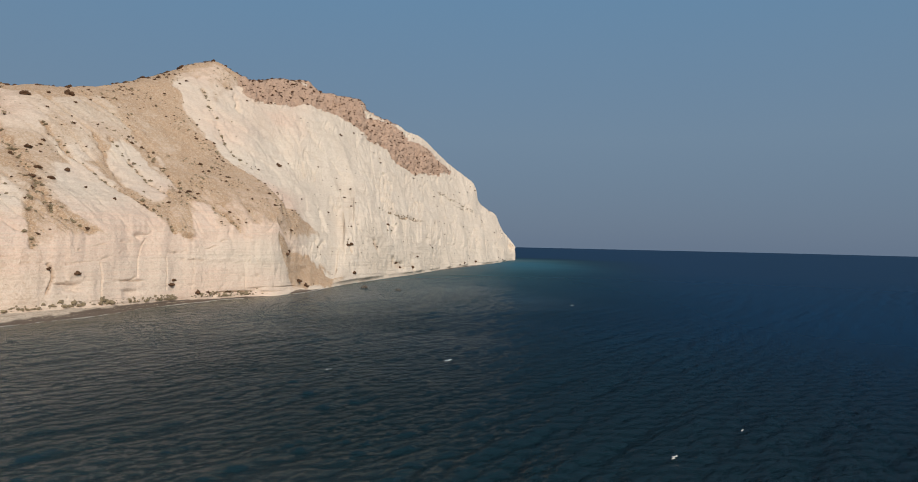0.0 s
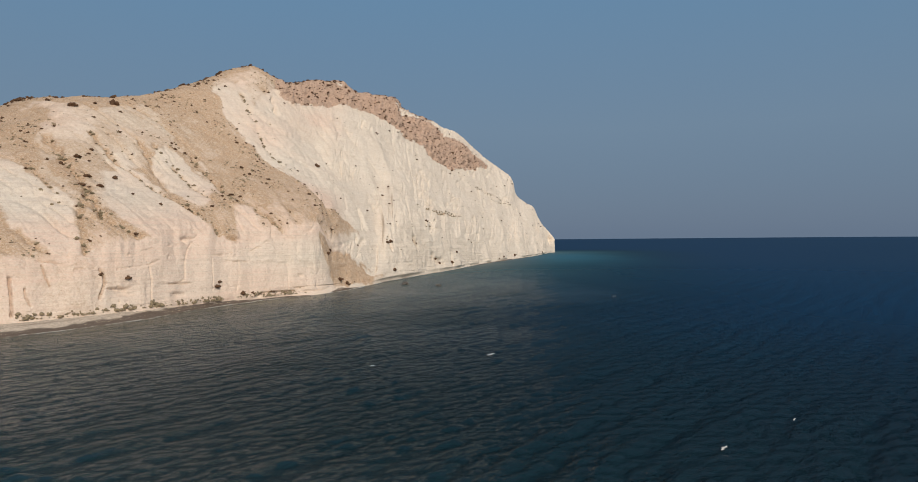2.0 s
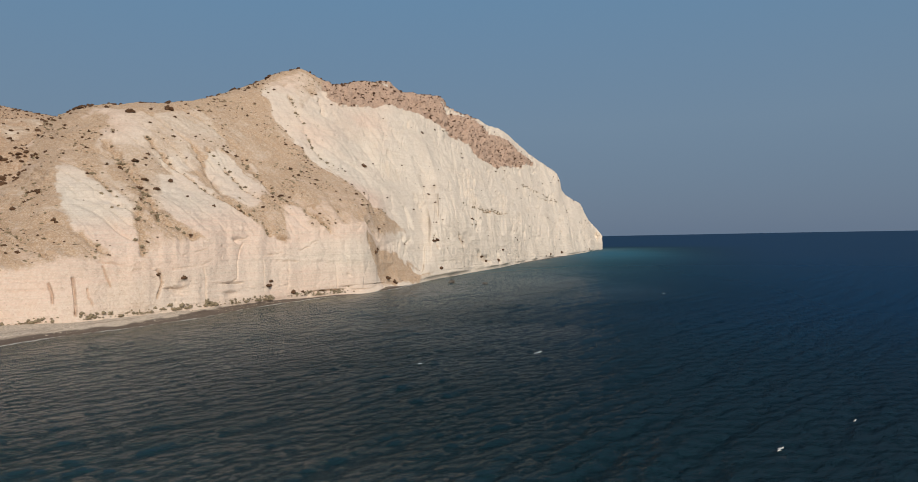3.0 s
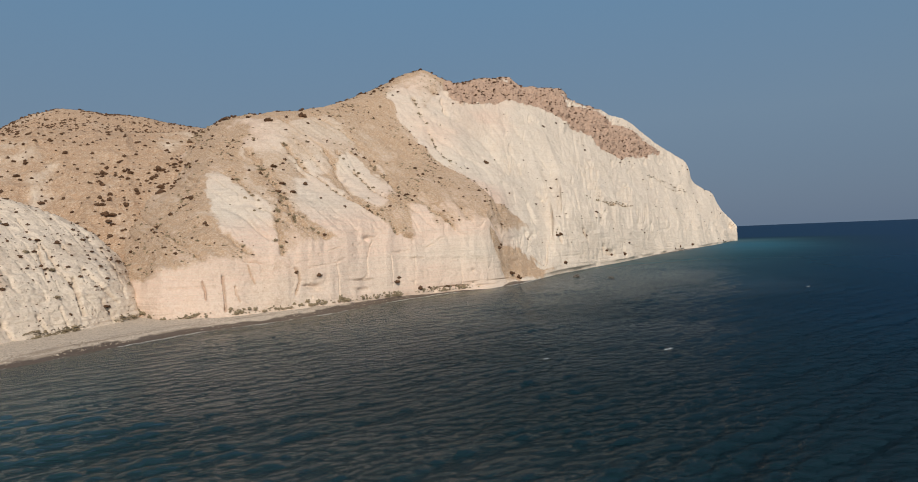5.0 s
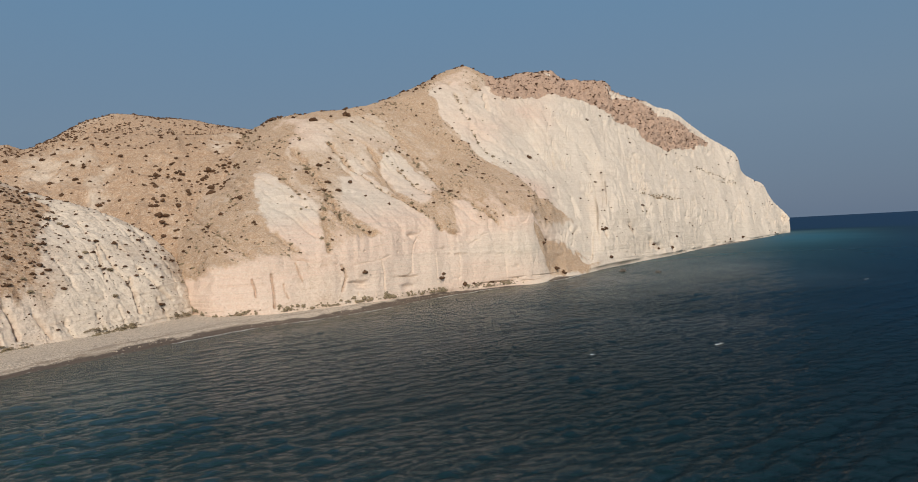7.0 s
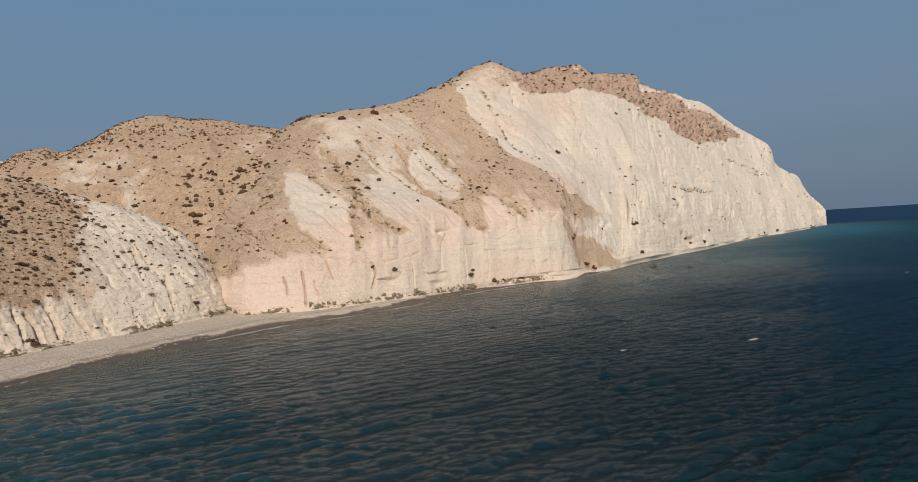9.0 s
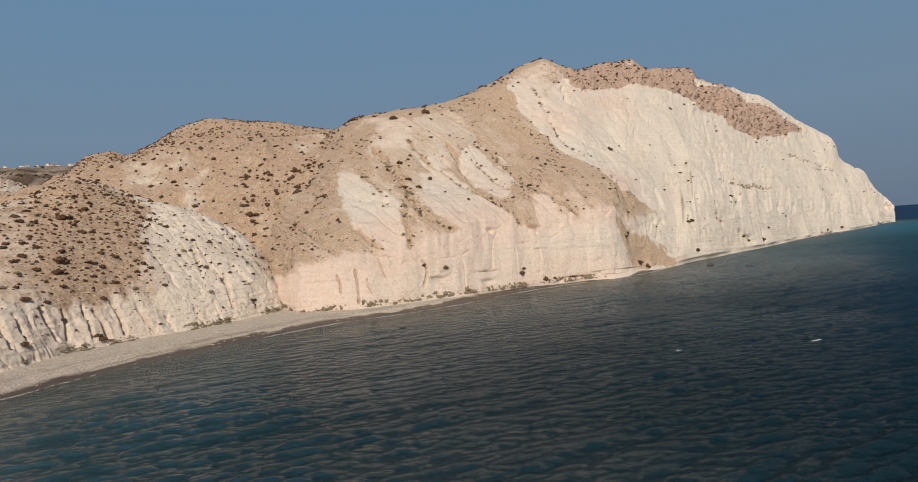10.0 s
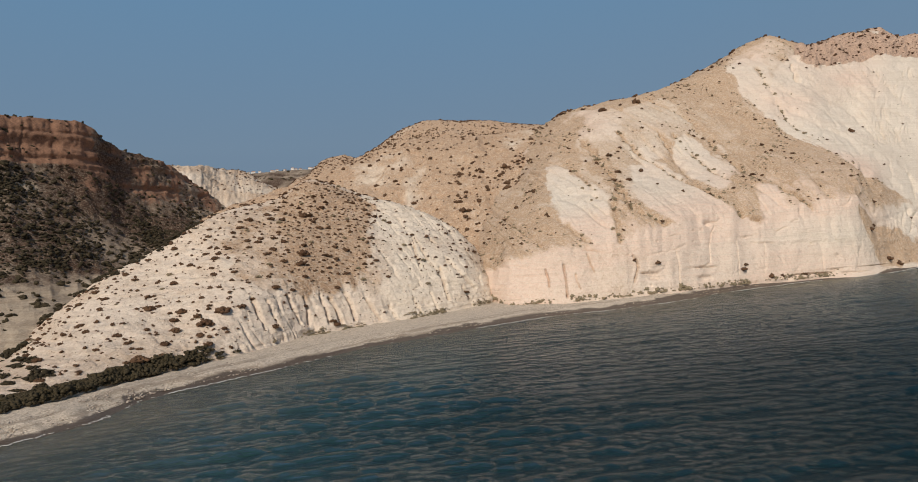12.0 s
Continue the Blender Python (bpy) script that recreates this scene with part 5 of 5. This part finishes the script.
scrub("foot_scrub", "low grey-green shrubs where the spur meets the beach", pick("spur", belt, 330, rng), sizes(rng, 330, 0.35, 1.05), SAGE, 24, DENSE)

# the hillside behind
co, uu, vv, soil, rust = grids("hill")
weight = smooth(0.0, 0.1, vv) * smooth(2.1, 1.95, vv) * (0.45 + 0.75 * rust) * (0.6 + 0.4 * patchy(co, 20, 321))
big = [(co[np.searchsorted(FACES["hill"][2], b), np.searchsorted(FACES["hill"][1], a)], r) for a, b, r in LARGE_SHRUBS["hill"]]
scrub("hillside_scrub", "dark dry shrubs scattered over the brown hillside", np.concatenate([np.array([q[0] for q in big]), pick("hill", weight, 800, rng, 3.0), pick("hill", rust ** 2, 90, rng)]),
      np.concatenate([[q[1] for q in big], sizes(rng, 800, 0.45, 1.6, 2.0), sizes(rng, 90, 0.9, 2.0, 1.2)]), LEAF, 31)

# the headland
co, uu, vv, soil, rust = grids("head")
west = smooth(20.5, 18.5, uu)
face = smooth(1.05, 1.2, vv) * smooth(4.0, 3.9, vv)
w1 = face * west * (0.02 + np.clip(soil - 0.3, 0, 1)) * smooth(1.95, 2.1, vv) * patchy(co, 16, 331)
w2 = west * smooth(3.85, 3.97, vv) * smooth(4.2, 4.0, vv) * patchy(co, 12, 333)
w3 = face * (1 - west) * (0.3 + patchy(co, 40, 335)) * (1 - rust)
w4 = rust * smooth(4.3, 4.0, vv)
w5 = smooth(0.95, 1.02, vv) * smooth(1.2, 1.05, vv) * smooth(19.0, 13.0, uu) * (0.15 + patchy(co, 8, 337) ** 2)
tracks = []
for width, depth, earth, course in GULLIES["head"]:
    if earth >= 0.4:
        pts = on_face(co, FACES["head"][1], FACES["head"][2], course)
        for a, b in zip(pts[:-1], pts[1:]):
            for i in range(int(np.linalg.norm(b - a) / 2.6)):
                q = a + (b - a) * rng.rand() + rng.randn(3) * 1.1
                d = ((co[95:280, ::3] - q) ** 2).sum(2)
                tracks.append(co[95:280, ::3].reshape(-1, 3)[d.argmin()])
scrub("gully_scrub", "grey-brown shrubs lining the gullies of the cliff", tracks, sizes(rng, len(tracks), 0.4, 1.3, 1.5), SAGE, 45)
big = [(co[min(np.searchsorted(FACES["head"][2], b), co.shape[0] - 1), np.searchsorted(FACES["head"][1], a)], r) for a, b, r in LARGE_SHRUBS["head"]]
scrub("cliff_scrub", "dry shrubs in the gullies and on the crest of the chalk cliff",
      np.concatenate([np.array([q[0] for q in big]), pick("head", w1, 420, rng), pick("head", w2, 420, rng)]),
      np.concatenate([[q[1] for q in big], sizes(rng, 420, 0.35, 1.2, 1.8), sizes(rng, 420, 0.5, 1.8)]), LEAF, 41)
scrub("cliff_tussocks", "small grey-brown tussocks over the earthy slopes of the cliff", pick("head", w1, 1500, rng), sizes(rng, 1500, 0.25, 0.9, 1.8), SAGE, 46, SPARSE)
scrub("cape_scrub", "sparse shrubs on the white cape wall", pick("head", w3, 170, rng), sizes(rng, 170, 0.4, 1.7, 3.0), LEAF, 42)
scrub("cap_scrub", "small shrubs dotted over the reddish cap of the cape", pick("head", w4, 2000, rng), sizes(rng, 2000, 0.4, 1.6, 3.0), LEAF, 43, SPARSE)
scrub("wall_foot_scrub", "grey-green shrubs between the cliff wall and the beach", pick("head", w5, 420, rng), sizes(rng, 420, 0.35, 1.1), SAGE, 44)

# hills behind
co, uu, vv, soil, rust = grids("knoll")
scrub("knoll_scrub", "dark shrubs dotted over the rounded hilltop", pick("knoll", smooth(0.2, 0.4, vv) * smooth(1.15, 1.0, vv) * (0.3 + patchy(co, 30, 341)), 3200, rng), sizes(rng, 3200, 0.5, 1.5), LEAF, 51, SPARSE)
co, uu, vv, soil, rust = grids("mesa")
slope = smooth(0.9, 1.05, vv) * smooth(3.05, 2.9, vv) * (1 - 0.9 * smooth(1.9, 2.1, vv)) * (0.25 + patchy(co, 24, 351) ** 1.3)
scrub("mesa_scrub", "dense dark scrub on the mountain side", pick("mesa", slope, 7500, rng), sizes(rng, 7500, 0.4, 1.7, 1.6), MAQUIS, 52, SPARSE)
floor = smooth(0.0, 0.1, vv) * smooth(1.05, 0.9, vv) * patchy(co, 14, 353)
scrub("valley_scrub", "dark shrubs on the pale valley floor", pick("mesa", floor, 600, rng), sizes(rng, 600, 0.5, 2.0, 1.6), MAQUIS, 53)
co, uu, vv, soil, rust = grids("far")
scrub("far_scrub", "shrubs on the pale far hills", pick("far", smooth(0.3, 0.6, vv) * smooth(1.1, 1.0, vv) * patchy(co, 60, 361), 900, rng), sizes(rng, 900, 0.8, 2.2), LEAF, 54, SPARSE)
co, uu, vv, soil, rust = grids("ridge")
scrub("ridge_scrub", "dark scrub on the distant ridge", pick("ridge", smooth(0.3, 0.6, vv) * smooth(1.1, 1.0, vv) * patchy(co, 120, 371), 500, rng), sizes(rng, 500, 2.0, 6.0), MAQUIS, 55)

# ---------------------------------------------------------------- rocks in the water
ROCK, ns, ls, bsdf = material("dark_rock")
rpos = stretched(ns, ls, 1, 1, 1)
ls.new(mix(ns, ls, noise_tex(ns, ls, 1.2, 6, 0.65, rpos), (0.045, 0.036, 0.03), (0.17, 0.14, 0.11)), bsdf.inputs["Base Color"])
bsdf.inputs["Roughness"].default_value = 0.7
ls.new(bump(ns, ls, noise_tex(ns, ls, 2.5, 6, 0.7, rpos), 0.8, 0.3), bsdf.inputs["Normal"])


def boulder(name, label, place, radii, seed, mat, group=""):
    bm = bmesh.new()
    bmesh.ops.create_icosphere(bm, subdivisions=4, radius=1)
    v = np.array([q.co[:] for q in bm.verts])
    v = v * (1 + 0.35 * fbm(v[:, 0] * 1.3, v[:, 1] * 1.3, v[:, 2] * 1.3, seed, 4))[:, None]
    v = np.round(v * 5 + 0.35 * v) / 5 * 0.35 + v * 0.65
    for q, c in zip(bm.verts, v * np.array(radii)):
        q.co = c
    me = bpy.data.meshes.new(name)
    bm.to_mesh(me)
    bm.free()
    me.materials.append(mat)
    ob = new(name, me)
    ob.location = place
    return tagged(ob, label, "rock", group)


boulder("sea_rock", "dark pointed rock standing in the shallow water", (-58, 421, 0.1), (2.2, 1.7, 1.6), 3, ROCK, "rocks off the beach")
boulder("sea_rock", "low dark rock awash in the shallow water", (-36, 408, -0.1), (2.0, 1.4, 1.0), 9, ROCK, "rocks off the beach")

# ---------------------------------------------------------------- stones on the shingle
STONE, ns, ls, bsdf = material("beach_stone")
geo = ns.new("ShaderNodeNewGeometry")
tint = ramp(ns, ls, geo.outputs["Random Per Island"], [(0.0, (0.16, 0.115, 0.085)), (0.5, (0.48, 0.40, 0.32)), (1.0, (0.74, 0.66, 0.56))])
ls.new(mix(ns, ls, noise_tex(ns, ls, 5.0, 4, 0.6, stretched(ns, ls, 1, 1, 1)), tint, (0.40, 0.33, 0.26)), bsdf.inputs["Base Color"])
bsdf.inputs["Roughness"].default_value = 0.85
STONES = [(TUFT[0] * (0.75 + 0.5 * np.random.RandomState(90 + i).rand(len(TUFT[0]), 1)) * np.array([1.0, 0.75, 0.5]), TUFT[1]) for i in range(4)]
k, base, inland = shore_frame(3000)
rng = np.random.RandomState(17)
at = rng.randint(0, 2000, 4200)
far = 2.2 + 11.0 * rng.rand(len(at)) ** 1.6
spots = np.stack([base[at, 0] + inland[at, 0] * far, base[at, 1] + inland[at, 1] * far, np.interp(far, [0, 3, 6.5, 9, 18], [0.05, 0.75, 1.75, 2.0, 2.5]) + 0.08], 1)
scrub("beach_stones", "scattered pale and dark stones on the shingle beach", spots, sizes(rng, len(at), 0.1, 0.4, 3.0), STONE, 61, STONES)

# ---------------------------------------------------------------- village on the far ridge
WALLPAINT, ns, ls, bsdf = material("white_render")
ls.new(mix(ns, ls, noise_tex(ns, ls, 0.5, 4, 0.6, stretched(ns, ls, 1, 1, 1)), (0.78, 0.75, 0.70), (0.66, 0.62, 0.56)), bsdf.inputs["Base Color"])
bsdf.inputs["Roughness"].default_value = 0.85
TILES, ns, ls, bsdf = material("roof_tile")
ls.new(mix(ns, ls, noise_tex(ns, ls, 0.8, 4, 0.6, stretched(ns, ls, 1, 1, 1)), (0.32, 0.15, 0.09), (0.45, 0.24, 0.15)), bsdf.inputs["Base Color"])
bsdf.inputs["Roughness"].default_value = 0.85
PANE, ns, ls, bsdf = material("window_glass")
bsdf.inputs["Base Color"].default_value = (0.03, 0.04, 0.05, 1)
bsdf.inputs["Roughness"].default_value = 0.1


def part(name, bm, mat, parent, label=""):
    me = bpy.data.meshes.new(name)
    bm.to_mesh(me)
    bm.free()
    me.materials.append(mat)
    ob = new(name, me)
    ob.parent = parent
    return tagged(ob, label) if label else ob


def block(x0, y0, z0, x1, y1, z1):
    bm = bmesh.new()
    m = Matrix.Translation(((x0 + x1) / 2, (y0 + y1) / 2, (z0 + z1) / 2)) @ Matrix.Diagonal((x1 - x0, y1 - y0, z1 - z0, 1))
    bmesh.ops.create_cube(bm, size=1, matrix=m)
    return bm


def house():
    ob = new("house")
    part("wall", block(-6, -4.5, -3, 6, 4.5, 6), WALLPAINT, ob)
    bm = bmesh.new()
    pts = [bm.verts.new(p) for p in ((-6.6, -5.1, 6), (6.6, -5.1, 6), (6.6, 5.1, 6), (-6.6, 5.1, 6), (-4, 0, 8.4), (4, 0, 8.4))]
    for f in ((0, 1, 5, 4), (2, 3, 4, 5), (1, 2, 5), (3, 0, 4), (3, 2, 1, 0)):
        bm.faces.new([pts[i] for i in f])
    part("roof", bm, TILES, ob, "low tiled roof")
    for x in (-4, 0, 4):
        for z in (0.9, 3.7):
            part("window", block(x - 0.6, -4.56, z, x + 0.6, -4.45, z + 1.3), PANE, ob)
    return tagged(ob, "small white house with a low tiled roof", "house", "village houses")


co, u, v = FACES["ridge"][:3]
first = house()
rng = np.random.RandomState(3)
row = int(np.searchsorted(v, 0.93))
for i, c in enumerate(np.linspace(0.34, 0.72, 26)):
    p = co[row - rng.randint(0, 4), int(c * (len(u) - 1)) + rng.randint(-2, 3)]
    m = Matrix.Translation((p[0], p[1], p[2] + 2)) @ Matrix.Rotation(radians(60 + rng.randint(-40, 40)), 4, "Z") @ Matrix.Scale(0.8 + 0.3 * rng.rand(), 4)
    if i == 0:
        first.matrix_basis = m
    else:
        copy_thing(first, m)
